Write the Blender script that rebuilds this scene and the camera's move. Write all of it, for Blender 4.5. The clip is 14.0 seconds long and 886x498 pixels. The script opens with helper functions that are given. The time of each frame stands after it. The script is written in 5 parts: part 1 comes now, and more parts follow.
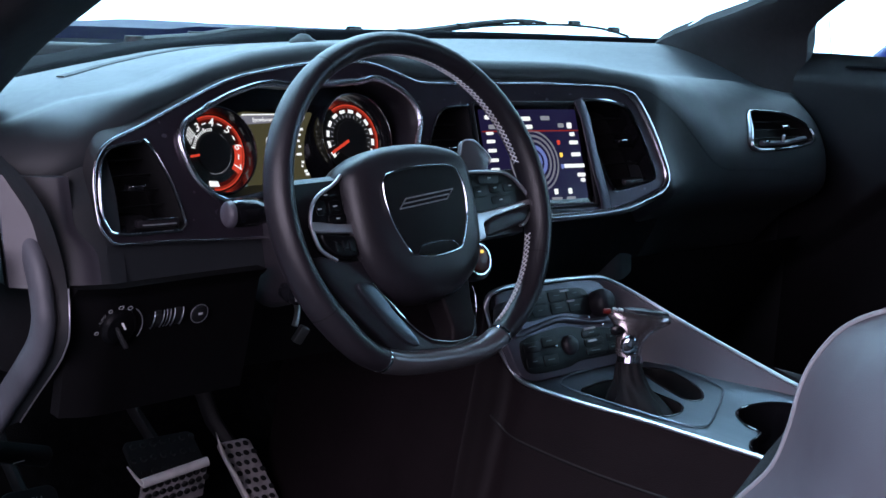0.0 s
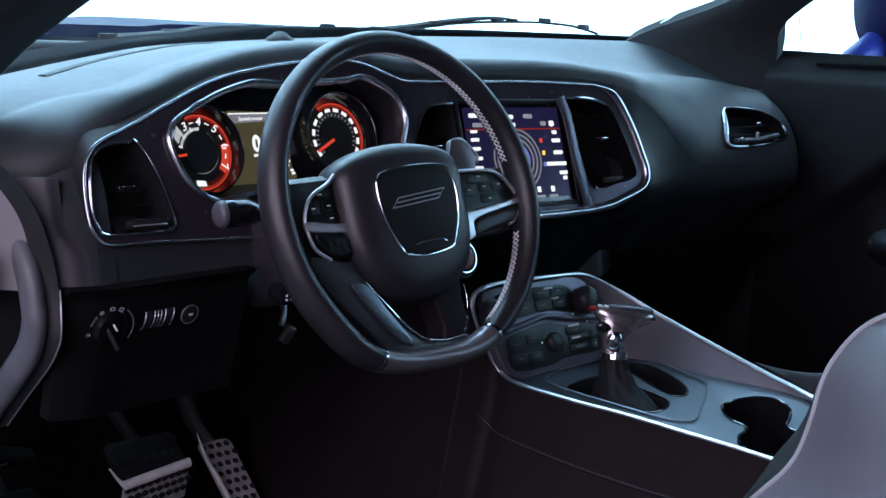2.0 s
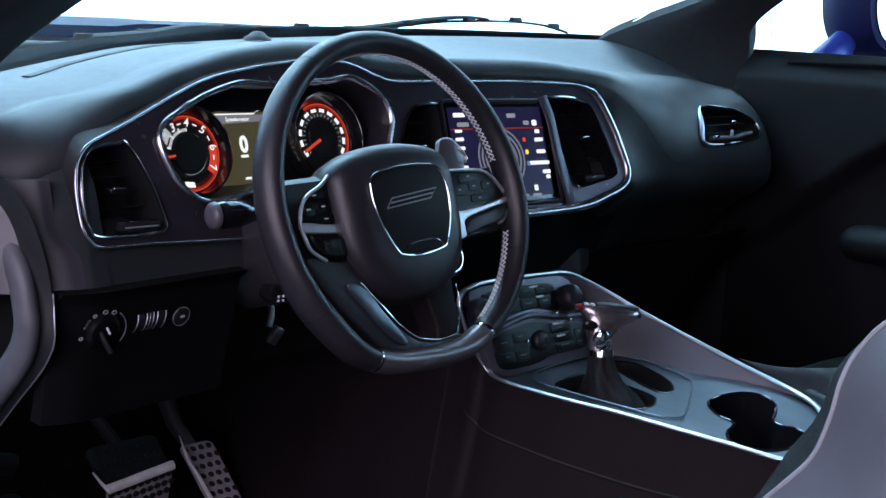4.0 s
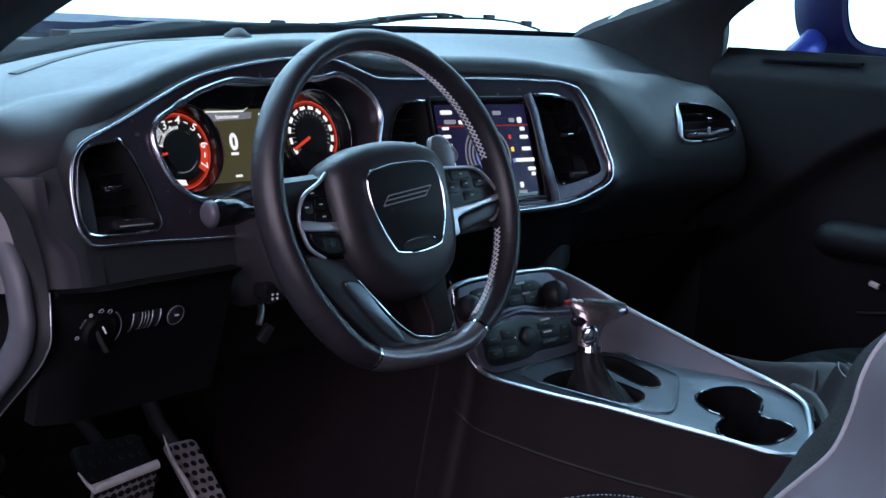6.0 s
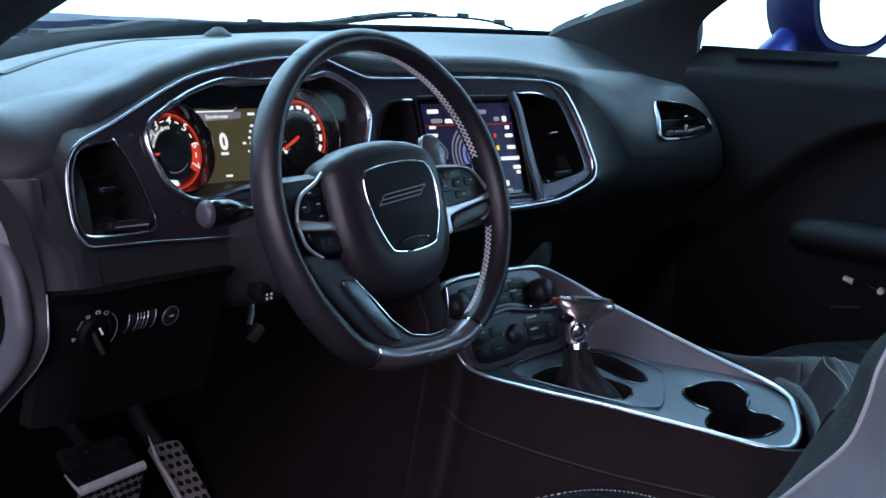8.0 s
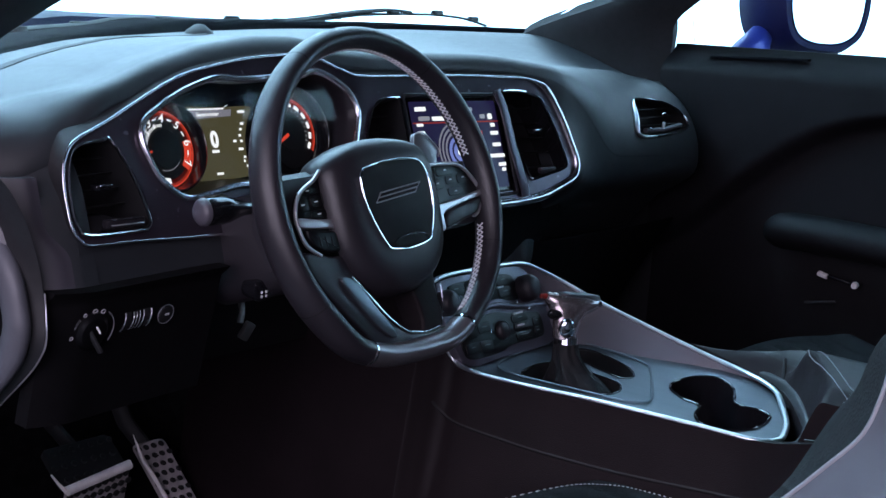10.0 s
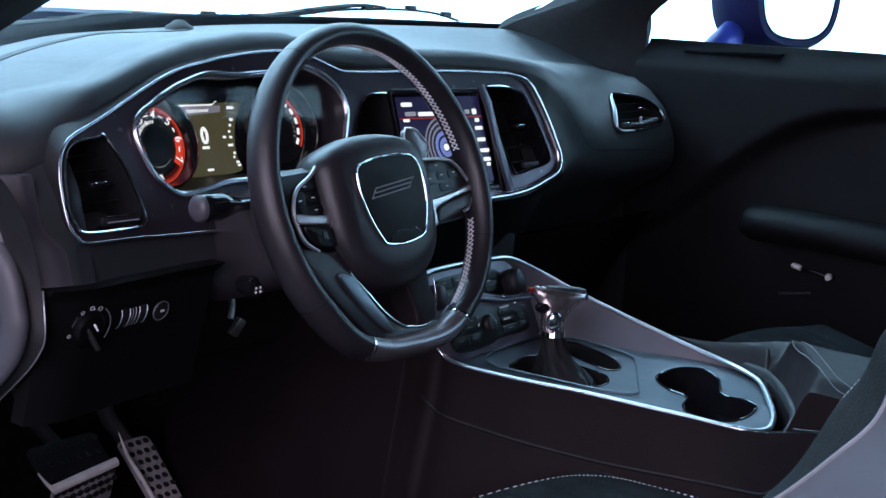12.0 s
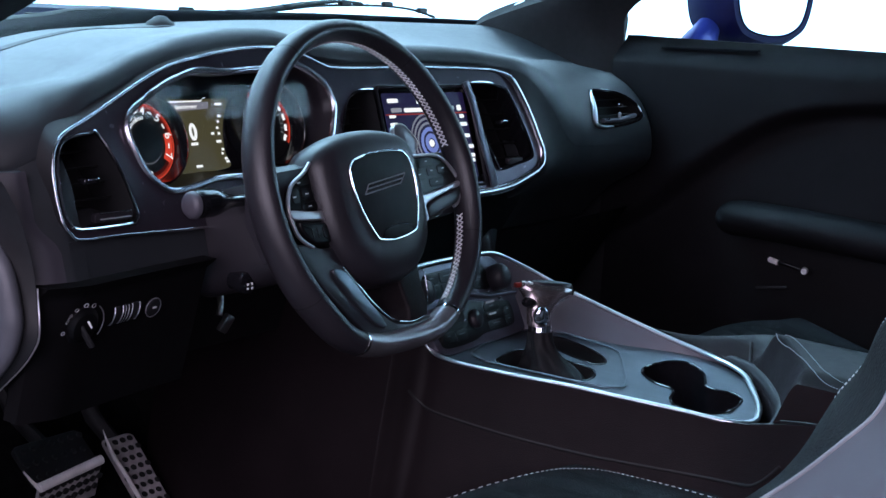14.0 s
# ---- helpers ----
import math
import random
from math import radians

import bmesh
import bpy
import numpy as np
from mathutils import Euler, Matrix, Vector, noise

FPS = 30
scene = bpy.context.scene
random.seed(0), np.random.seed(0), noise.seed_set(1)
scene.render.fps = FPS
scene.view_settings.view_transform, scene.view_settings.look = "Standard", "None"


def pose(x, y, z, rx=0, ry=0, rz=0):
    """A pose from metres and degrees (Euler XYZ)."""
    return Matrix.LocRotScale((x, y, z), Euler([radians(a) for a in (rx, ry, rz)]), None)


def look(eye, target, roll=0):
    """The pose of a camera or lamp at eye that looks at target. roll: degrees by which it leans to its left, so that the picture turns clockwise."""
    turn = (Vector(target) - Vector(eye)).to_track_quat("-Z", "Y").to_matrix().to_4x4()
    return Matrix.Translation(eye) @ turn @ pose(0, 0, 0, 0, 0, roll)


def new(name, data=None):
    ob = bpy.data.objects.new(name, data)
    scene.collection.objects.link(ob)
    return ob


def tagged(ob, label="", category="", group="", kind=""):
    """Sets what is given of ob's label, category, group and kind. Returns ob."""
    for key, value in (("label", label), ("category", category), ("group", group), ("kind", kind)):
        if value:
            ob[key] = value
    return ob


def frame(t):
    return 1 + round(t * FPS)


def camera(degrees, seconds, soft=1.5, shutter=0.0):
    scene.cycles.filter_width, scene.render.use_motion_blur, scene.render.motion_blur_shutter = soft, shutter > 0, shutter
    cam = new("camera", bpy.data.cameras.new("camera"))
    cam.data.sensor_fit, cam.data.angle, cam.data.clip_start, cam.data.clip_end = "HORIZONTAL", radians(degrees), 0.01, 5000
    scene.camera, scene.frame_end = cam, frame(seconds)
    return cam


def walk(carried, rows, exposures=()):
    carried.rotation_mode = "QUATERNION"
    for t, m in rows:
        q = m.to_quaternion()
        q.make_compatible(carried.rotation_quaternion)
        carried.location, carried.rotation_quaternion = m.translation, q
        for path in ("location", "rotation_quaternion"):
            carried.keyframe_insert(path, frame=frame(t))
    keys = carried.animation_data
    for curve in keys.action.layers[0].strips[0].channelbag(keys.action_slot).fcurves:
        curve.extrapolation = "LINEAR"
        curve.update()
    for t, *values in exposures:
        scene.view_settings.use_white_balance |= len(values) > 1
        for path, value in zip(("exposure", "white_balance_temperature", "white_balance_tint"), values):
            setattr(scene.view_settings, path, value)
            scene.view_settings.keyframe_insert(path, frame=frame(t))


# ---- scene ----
cam = camera(40.0, 14.0)
PATH = [
    (0, (-0.7399, -0.9357, 0.8122), (0.5121, 0.5772, 0.4333), 2.92),
    (0.5, (-0.7474, -0.9309, 0.8134), (0.5185, 0.5705, 0.4329), 2.99),
    (1, (-0.7547, -0.9241, 0.8129), (0.5259, 0.5647, 0.4326), 2.95),
    (1.5, (-0.7621, -0.9173, 0.8133), (0.5332, 0.5579, 0.4321), 3.02),
    (2, (-0.7696, -0.9125, 0.8136), (0.5396, 0.5512, 0.4317), 2.99),
    (2.5, (-0.7769, -0.9057, 0.814), (0.5449, 0.5446, 0.4313), 3.06),
    (3, (-0.7844, -0.8998, 0.8133), (0.5522, 0.5378, 0.4319), 3.02),
    (5.5, (-0.8215, -0.8708, 0.8141), (0.5789, 0.5048, 0.4308), 3.08),
    (6, (-0.8298, -0.8638, 0.8135), (0.5842, 0.4973, 0.4303), 3.15),
    (6.5, (-0.8373, -0.858, 0.8138), (0.5885, 0.4907, 0.4309), 3.12),
    (7, (-0.8448, -0.8532, 0.8141), (0.5928, 0.4832, 0.4304), 3.19),
    (7.5, (-0.8522, -0.8474, 0.8135), (0.5981, 0.4766, 0.431), 3.16),
    (8, (-0.8597, -0.8415, 0.8138), (0.6013, 0.4692, 0.4305), 3.14),
    (10.5, (-0.8977, -0.8113, 0.8136), (0.6206, 0.4322, 0.427), 3.3),
    (11, (-0.9052, -0.8055, 0.814), (0.6237, 0.4239, 0.4255), 3.28),
    (11.5, (-0.9117, -0.8008, 0.8133), (0.627, 0.4165, 0.425), 3.35),
    (12, (-0.92, -0.7939, 0.8137), (0.6301, 0.4083, 0.4234), 3.33),
    (12.5, (-0.9265, -0.7882, 0.814), (0.6333, 0.4, 0.4219), 3.4),
    (13, (-0.9329, -0.7824, 0.8134), (0.6375, 0.3925, 0.4214), 3.48),
    (13.5, (-0.9375, -0.7789, 0.8126), (0.6408, 0.3851, 0.4209), 3.46),
    (14, (-0.9422, -0.7754, 0.8128), (0.6431, 0.379, 0.4195), 3.44),
]
walk(cam, [(t, look(eye, target, roll)) for t, eye, target, roll in PATH])

# ---- world, lights, exposure ----
world = bpy.data.worlds.new("studio")
scene.world = world
world.use_nodes = True
bg = world.node_tree.nodes["Background"]
bg.inputs["Color"].default_value = (0.55, 0.68, 1.0, 1)
bg.inputs["Strength"].default_value = 0.024


def area_lamp(name, eye, target, sx, sy, watts, colour):
    data = bpy.data.lights.new(name, "AREA")
    data.shape, data.size, data.size_y, data.energy, data.color = "RECTANGLE", sx, sy, watts, colour
    ob = new(name, data)
    ob.matrix_world = look(eye, target)
    return ob


area_lamp("side_softbox", (-1.65, -0.60, 1.15), (0.0, -0.05, 0.5), 1.8, 1.2, 35, (0.87, 0.78, 1.0))
area_lamp("top_softbox", (0.3, 1.7, 2.9), (0.3, 0.3, 0.7), 2.4, 1.2, 76, (0.40, 0.72, 1.0))
scene.view_settings.exposure = 0.0


# ---- materials ----
def mat(name, col, rough=0.5, metal=0.0, var=0.2, vscale=14.0, bump=0.15, bscale=900.0, cells=False, coat=0.0, spec=0.5, stretch=None):
    m = bpy.data.materials.new(name)
    m.use_nodes = True
    nt = m.node_tree
    b = nt.nodes["Principled BSDF"]
    b.inputs["Metallic"].default_value = metal
    b.inputs["Coat Weight"].default_value = coat
    b.inputs["Coat Roughness"].default_value = 0.08
    b.inputs["Specular IOR Level"].default_value = spec
    co = nt.nodes.new("ShaderNodeTexCoord")
    src = co.outputs["Object"]
    if stretch:
        mp = nt.nodes.new("ShaderNodeMapping")
        mp.inputs["Scale"].default_value = stretch
        nt.links.new(src, mp.inputs["Vector"])
        src = mp.outputs["Vector"]
    n1 = nt.nodes.new("ShaderNodeTexNoise")
    n1.inputs["Scale"].default_value, n1.inputs["Detail"].default_value = vscale, 6.0
    nt.links.new(src, n1.inputs["Vector"])
    ramp = nt.nodes.new("ShaderNodeMapRange")
    ramp.inputs["From Min"].default_value, ramp.inputs["From Max"].default_value = 0.3, 0.7
    ramp.inputs["To Min"].default_value, ramp.inputs["To Max"].default_value = 1 - var, 1 + var
    nt.links.new(n1.outputs["Fac"], ramp.inputs["Value"])
    mul = nt.nodes.new("ShaderNodeMix")
    mul.data_type, mul.blend_type = "RGBA", "MULTIPLY"
    mul.inputs[0].default_value = 1.0
    mul.inputs[6].default_value = (*col, 1)
    nt.links.new(ramp.outputs["Result"], mul.inputs[7])
    nt.links.new(mul.outputs[2], b.inputs["Base Color"])
    rr = nt.nodes.new("ShaderNodeMapRange")
    rr.inputs["From Min"].default_value, rr.inputs["From Max"].default_value = 0.25, 0.75
    rr.inputs["To Min"].default_value, rr.inputs["To Max"].default_value = max(0.02, rough * 0.93), min(1.0, rough * 1.07)
    n2 = nt.nodes.new("ShaderNodeTexNoise")
    n2.inputs["Scale"].default_value, n2.inputs["Detail"].default_value = vscale * 7, 3.0
    nt.links.new(src, n2.inputs["Vector"])
    nt.links.new(n2.outputs["Fac"], rr.inputs["Value"])
    nt.links.new(rr.outputs["Result"], b.inputs["Roughness"])
    if bump:
        if cells:
            tx = nt.nodes.new("ShaderNodeTexVoronoi")
            tx.inputs["Scale"].default_value = bscale
            h = tx.outputs["Distance"]
        else:
            tx = nt.nodes.new("ShaderNodeTexNoise")
            tx.inputs["Scale"].default_value, tx.inputs["Detail"].default_value = bscale, 2.0
            h = tx.outputs["Fac"]
        nt.links.new(src, tx.inputs["Vector"])
        bp = nt.nodes.new("ShaderNodeBump")
        bp.inputs["Strength"].default_value, bp.inputs["Distance"].default_value = bump, 0.0012
        nt.links.new(h, bp.inputs["Height"])
        nt.links.new(bp.outputs["Normal"], b.inputs["Normal"])
    return m


def glow(name, col, strength, base=(0.01, 0.01, 0.01)):
    m = bpy.data.materials.new(name)
    m.use_nodes = True
    b = m.node_tree.nodes["Principled BSDF"]
    b.inputs["Base Color"].default_value = (*base, 1)
    b.inputs["Roughness"].default_value = 0.22
    b.inputs["Specular IOR Level"].default_value = 0.15
    b.inputs["Emission Color"].default_value = (*col, 1)
    b.inputs["Emission Strength"].default_value = strength
    return m


def glass_mat(name, col, rough=0.0, ior=1.45):
    m = bpy.data.materials.new(name)
    m.use_nodes = True
    nt = m.node_tree
    b = nt.nodes["Principled BSDF"]
    b.inputs["Base Color"].default_value = (*col, 1)
    b.inputs["Roughness"].default_value = rough
    b.inputs["Transmission Weight"].default_value = 1.0
    b.inputs["IOR"].default_value = ior
    return m


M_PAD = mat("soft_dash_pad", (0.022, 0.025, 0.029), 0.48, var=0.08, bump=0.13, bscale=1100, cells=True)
M_FACE = mat("dark_satin_plastic", (0.018, 0.016, 0.02), 0.38, var=0.2, bump=0.12, bscale=1500)
M_BEZEL = mat("graphite_bezel_paint", (0.050, 0.040, 0.054), 0.26, metal=0.55, var=0.10, bump=0)
M_LOW = mat("black_grained_plastic", (0.012, 0.012, 0.014), 0.55, var=0.3, bump=0.08, bscale=1300, cells=True)
M_BLACK = mat("matt_black_plastic", (0.006, 0.006, 0.007), 0.6, var=0.2, bump=0.1)
M_GLOSS = mat("piano_black", (0.008, 0.008, 0.01), 0.12, var=0.1, bump=0.02, coat=0.3)
M_CHROME = mat("satin_chrome", (0.72, 0.72, 0.75), 0.11, metal=1.0, var=0.06, bump=0.02, bscale=1800)
M_SILVER = mat("silver_paint", (0.62, 0.61, 0.64), 0.36, metal=0.8, var=0.08, bump=0.03)
M_ALU = mat("brushed_grey_metal", (0.165, 0.185, 0.21), 0.36, metal=0.9, var=0.10, vscale=30, bump=0.10, bscale=600, stretch=(1, 0.06, 1))
M_LEATHER = mat("black_leather", (0.018, 0.016, 0.020), 0.37, spec=0.48, var=0.15, bump=0.14, bscale=1300, cells=True)
M_SEAT = mat("charcoal_nappa_leather", (0.085, 0.080, 0.096), 0.46, var=0.14, vscale=8, bump=0.05, bscale=1500, cells=True)
M_SEATIN = mat("black_perforated_suede", (0.009, 0.0105, 0.012), 0.8, spec=0.25, var=0.3, bump=0.6, bscale=450, cells=True)
M_THREAD = mat("pale_grey_thread", (0.78, 0.78, 0.80), 0.7, var=0.2, bump=0.4, bscale=2500)
M_PIPE = mat("grey_seat_piping", (0.28, 0.29, 0.31), 0.5, var=0.2, bump=0.4, bscale=1500)
M_CARPET = mat("black_carpet", (0.006, 0.006, 0.0065), 0.95, spec=0.05, var=0.5, vscale=60, bump=1.0, bscale=500)
M_RUBBER = mat("grey_rubber_seal", (0.095, 0.098, 0.115), 0.5, var=0.2, bump=0.15, bscale=300)
M_STEEL = mat("bare_pedal_steel", (0.50, 0.48, 0.47), 0.33, metal=1.0, var=0.18, vscale=60, bump=0.15, bscale=800)
M_NAVY = mat("dark_indigo_paint", (0.003, 0.004, 0.05), 0.55, var=0.05, bump=0.01, spec=0.2)
M_BLUE = mat("indigo_car_paint", (0.020, 0.035, 0.26), 0.4, metal=0.2, var=0.05, bump=0.01, coat=0.1)
M_HEAD = mat("dark_headlining_cloth", (0.013, 0.013, 0.015), 0.9, var=0.25, bump=0.5, bscale=1500)
M_MIRROR = mat("mirror_glass", (0.72, 0.80, 0.86), 0.03, metal=1.0, var=0.0, bump=0)
M_RED = mat("red_start_button", (0.22, 0.02, 0.015), 0.35, var=0.2, bump=0.05)
M_BADGE = mat("satin_black_badge", (0.008, 0.009, 0.010), 0.55, spec=0.2, var=0.15, bump=0.03)
M_INSERT = mat("dark_satin_metal", (0.22, 0.21, 0.225), 0.33, metal=0.7, var=0.1, bump=0.03)
M_TRIM = mat("console_wrap", (0.0110, 0.0074, 0.0088), 0.55, spec=0.16, var=0.2, bump=0.2, bscale=900, cells=True)
# panels under the dash: their shade is put into this darker colour
M_UNDERSHADE = mat("shade_darkened_vinyl", (0.0055, 0.0052, 0.006), 0.7, var=0.2, bump=0.12, bscale=1100, cells=True, spec=0.08)
M_COWL = mat("flat_black_cowl", (0.004, 0.004, 0.006), 0.95, var=0.2, bump=0.1, spec=0.04)
M_KNOB = mat("black_button_plastic", (0.004, 0.004, 0.005), 0.38, var=0.1, bump=0.05, spec=0.3)
M_EDGE = mat("brushed_edging", (0.60, 0.57, 0.62), 0.25, metal=1.0, var=0.08, bump=0.02)
M_ARM = mat("black_armrest_leather", (0.010, 0.009, 0.0105), 0.46, spec=0.22, var=0.15, bump=0.10, bscale=1300, cells=True)
M_RAIL = mat("bright_console_rail", (0.86, 0.89, 0.93), 0.30, metal=1.0, var=0.05, bump=0.01)
M_PEDAL = mat("worn_pedal_plate", (0.50, 0.46, 0.48), 0.36, metal=0.15, var=0.25, vscale=60, bump=0.2, bscale=800)
M_LEVER = mat("satin_warm_metal", (0.40, 0.35, 0.36), 0.24, metal=0.9, var=0.12, vscale=40, bump=0.03)
# pale non-metal colour that paints the highlights on pedal edges and handle ends
M_GLINT = mat("highlight_pale_alloy", (0.92, 0.88, 0.88), 0.32, metal=0.0, var=0.12, vscale=60, bump=0.1, bscale=800)
# unseen floor, made dark so little light bounces into the cabin
M_FLOOR = mat("low_bounce_floor", (0.10, 0.10, 0.11), 0.5, var=0.1, vscale=0.8, bump=0.05, bscale=40)
M_GLASS = glass_mat("clear_glass", (1, 1, 1))
def film(name, ior, rough):
    """A thin clear pane that only adds a faint gloss."""
    m = bpy.data.materials.new(name)
    m.use_nodes = True
    nt = m.node_tree
    nt.nodes.remove(nt.nodes["Principled BSDF"])
    mix, clear, gloss, fres = (nt.nodes.new(n) for n in ("ShaderNodeMixShader", "ShaderNodeBsdfTransparent", "ShaderNodeBsdfGlossy", "ShaderNodeFresnel"))
    gloss.inputs["Roughness"].default_value = rough
    fres.inputs["IOR"].default_value = ior
    nt.links.new(fres.outputs[0], mix.inputs[0])
    nt.links.new(clear.outputs[0], mix.inputs[1])
    nt.links.new(gloss.outputs[0], mix.inputs[2])
    nt.links.new(mix.outputs[0], nt.nodes["Material Output"].inputs["Surface"])
    return m


M_LENS = film("thin_clear_lens", 1.22, 0.08)
M_SCREEN = glass_mat("coated_windscreen_glass", (1, 1, 1), 0.0, 1.05)
M_PANEL = mat("lilac_grey_panel_paint", (0.115, 0.108, 0.135), 0.36, metal=0.6, var=0.1, bump=0.02)
M_DULL = mat("dull_printed_mark", (0.16, 0.17, 0.18), 0.5, var=0.05, bump=0)
M_BOOT = mat("dull_boot_leather", (0.010, 0.009, 0.010), 0.55, spec=0.2, var=0.2, bump=0.2, bscale=1200, cells=True)
# dash end panel and stalk end: side light is put into a lighter grey
M_LITSIDE = mat("side_lit_grey_plastic", (0.060, 0.055, 0.068), 0.42, var=0.12, bump=0.06, bscale=1400, cells=True)
M_PANELV = mat("black_door_card", (0.0078, 0.0074, 0.009), 0.6, spec=0.16, var=0.2, bump=0.12, bscale=1100, cells=True)
M_MARK = mat("white_printed_mark", (0.75, 0.75, 0.75), 0.5, var=0.05, bump=0)
G_WHITE = glow("backlit_white", (0.95, 0.97, 1.0), 1.0)
G_RED = glow("backlit_red", (1.0, 0.085, 0.045), 0.62)
G_DRED = glow("backlit_dark_red", (0.8, 0.05, 0.03), 0.06)
G_MRED = glow("backlit_mid_red", (0.9, 0.07, 0.035), 0.26)
G_DIM = glow("backlit_dim_white", (0.85, 0.88, 1.0), 0.30)
G_OLIVE = glow("lit_display_olive", (0.33, 0.30, 0.15), 0.18)
G_LILAC = glow("lit_display_band", (0.5, 0.5, 0.62), 0.35)
G_SCREEN = glow("lit_screen_dark", (0.045, 0.035, 0.17), 0.22)
G_BLUE = glow("lit_screen_blue", (0.25, 0.32, 0.85), 0.6)
G_BACKDROP = glow("self_glowing_backdrop", (0.41, 0.72, 1.0), 2.75, (0.8, 0.8, 0.8))
G_AMBER = glow("amber_pilot", (1.0, 0.6, 0.1), 1.2)


# ---- geometry helpers ----
def thing(name, at, label, category, group="", kind=""):
    ob = new(name)
    ob.location = at
    return tagged(ob, label, category, group, kind)


def part(name, bm, material, parent=None, label="", smooth=45):
    me = bpy.data.meshes.new(name)
    bmesh.ops.recalc_face_normals(bm, faces=bm.faces[:])
    bm.to_mesh(me)
    bm.free()
    me.materials.append(material)
    if smooth:
        for p in me.polygons:
            p.use_smooth = True
        me.set_sharp_from_angle(angle=radians(smooth))
    ob = new(name, me)
    if parent:
        ob.parent = parent
        if parent.type == "EMPTY":
            ob.matrix_parent_inverse = Matrix.Translation(-parent.location)
    return tagged(ob, label)


def spline(pts, n=8, closed=False):
    """Smooth curve through the points, n steps a span."""
    p = [Vector(q) for q in pts]
    m, out = len(p), []
    for i in range(m if closed else m - 1):
        a, b, c, d = (p[(i + k) % m] if closed else p[min(max(i + k, 0), m - 1)] for k in (-1, 0, 1, 2))
        for s in range(n):
            t = s / n
            out.append(0.5 * (2 * b + (c - a) * t + (2 * a - 5 * b + 4 * c - d) * t * t + (3 * b - a - 3 * c + d) * t ** 3))
    if not closed:
        out.append(p[-1])
    return out


def loft(rings, closed=True, caps=True, bm=None, loop=False):
    bm = bm or bmesh.new()
    rows = [[bm.verts.new(v) for v in r] for r in rings]
    n = len(rings[0])
    pairs = list(zip(rows, rows[1:])) + ([(rows[-1], rows[0])] if loop else [])
    for a, b in pairs:
        for i in range(n if closed else n - 1):
            j = (i + 1) % n
            bm.faces.new((a[i], a[j], b[j], b[i]))
    if caps and closed and not loop:
        bm.faces.new(rows[0][::-1])
        bm.faces.new(rows[-1])
    return bm


def sweep(path, ra, rb=None, seg=10, closed=False, up=(0, 0, 1), bm=None, radii=None, flat=False):
    """A tube along path: ra across up, rb along up; flat: a box-like section."""
    rb = rb or ra
    p = [Vector(q) for q in path]
    rings = []
    for i, c in enumerate(p):
        a, b = (p[i - 1], p[(i + 1) % len(p)]) if closed else (p[max(i - 1, 0)], p[min(i + 1, len(p) - 1)])
        t = (b - a).normalized()
        u = up(i) if callable(up) else Vector(up)
        s = t.cross(u)
        s = s.normalized() if s.length > 1e-6 else t.orthogonal().normalized()
        w = s.cross(t).normalized()
        k = radii(i / max(1, len(p) - 1)) if radii else 1.0
        ring = []
        for j in range(seg):
            f = 2 * math.pi * (j + 0.5) / seg
            x, y = math.cos(f), math.sin(f)
            if flat:
                x, y = math.copysign(abs(x) ** 0.35, x), math.copysign(abs(y) ** 0.35, y)
            ring.append(c + s * (ra * k * x) + w * (rb * k * y))
        rings.append(ring)
    return loft(rings, True, not closed, bm, closed)


def sheet(fn, nu, nv, thick=None, bm=None):
    """A grid surface fn(u, v), given depth along the vector thick."""
    bm = bm or bmesh.new()
    g = [[Vector(fn(i / nu, j / nv)) for j in range(nv + 1)] for i in range(nu + 1)]
    a = [[bm.verts.new(v) for v in r] for r in g]
    for i in range(nu):
        for j in range(nv):
            bm.faces.new((a[i][j], a[i + 1][j], a[i + 1][j + 1], a[i][j + 1]))
    if thick:
        o = Vector(thick)
        b = [[bm.verts.new(v + o) for v in r] for r in g]
        for i in range(nu):
            for j in range(nv):
                bm.faces.new((b[i][j], b[i][j + 1], b[i + 1][j + 1], b[i + 1][j]))
        for i in range(nu):
            bm.faces.new((a[i][0], b[i][0], b[i + 1][0], a[i + 1][0]))
            bm.faces.new((a[i][nv], a[i + 1][nv], b[i + 1][nv], b[i][nv]))
        for j in range(nv):
            bm.faces.new((a[0][j], a[0][j + 1], b[0][j + 1], b[0][j]))
            bm.faces.new((a[nu][j], b[nu][j], b[nu][j + 1], a[nu][j + 1]))
    return bm


def box(c, size, bevel=0.0, m=None, bm=None, seg=2):
    bm = bm or bmesh.new()
    r = bmesh.ops.create_cube(bm, size=1.0)
    vs = r["verts"]
    bmesh.ops.scale(bm, vec=size, verts=vs)
    if bevel:
        es = {e for v in vs for e in v.link_edges}
        out = bmesh.ops.bevel(bm, geom=list(es), offset=bevel, segments=seg, profile=0.5, affect="EDGES")
        vs = list({v for f in out["faces"] for v in f.verts} | {v for v in vs if v.is_valid})
    t = Matrix.Translation(c) @ (m.to_4x4() if m else Matrix.Identity(4))
    bmesh.ops.transform(bm, matrix=t, verts=vs)
    return bm


def plate(outline, fn, h0, h1, bevel=0.0, bm=None):
    """A slab with the 2D outline, laid on fn(a, b, h), from h0 to h1, with a rounded top edge."""
    bm = bm or bmesh.new()
    rings = [[fn(a, b, h0) for a, b in outline]]
    if bevel:
        for k in range(4):
            f = k / 3 * math.pi / 2
            s, h = 1 - math.cos(f), math.sin(f)
            ring = []
            for i, (a, b) in enumerate(outline):
                p, q = Vector(outline[i - 1]), Vector(outline[(i + 1) % len(outline)])
                d = (q - p).normalized()
                nrm = Vector((-d.y, d.x))
                ring.append(fn(a + nrm.x * bevel * s * ORIENT(outline), b + nrm.y * bevel * s * ORIENT(outline), h1 - bevel + bevel * h))
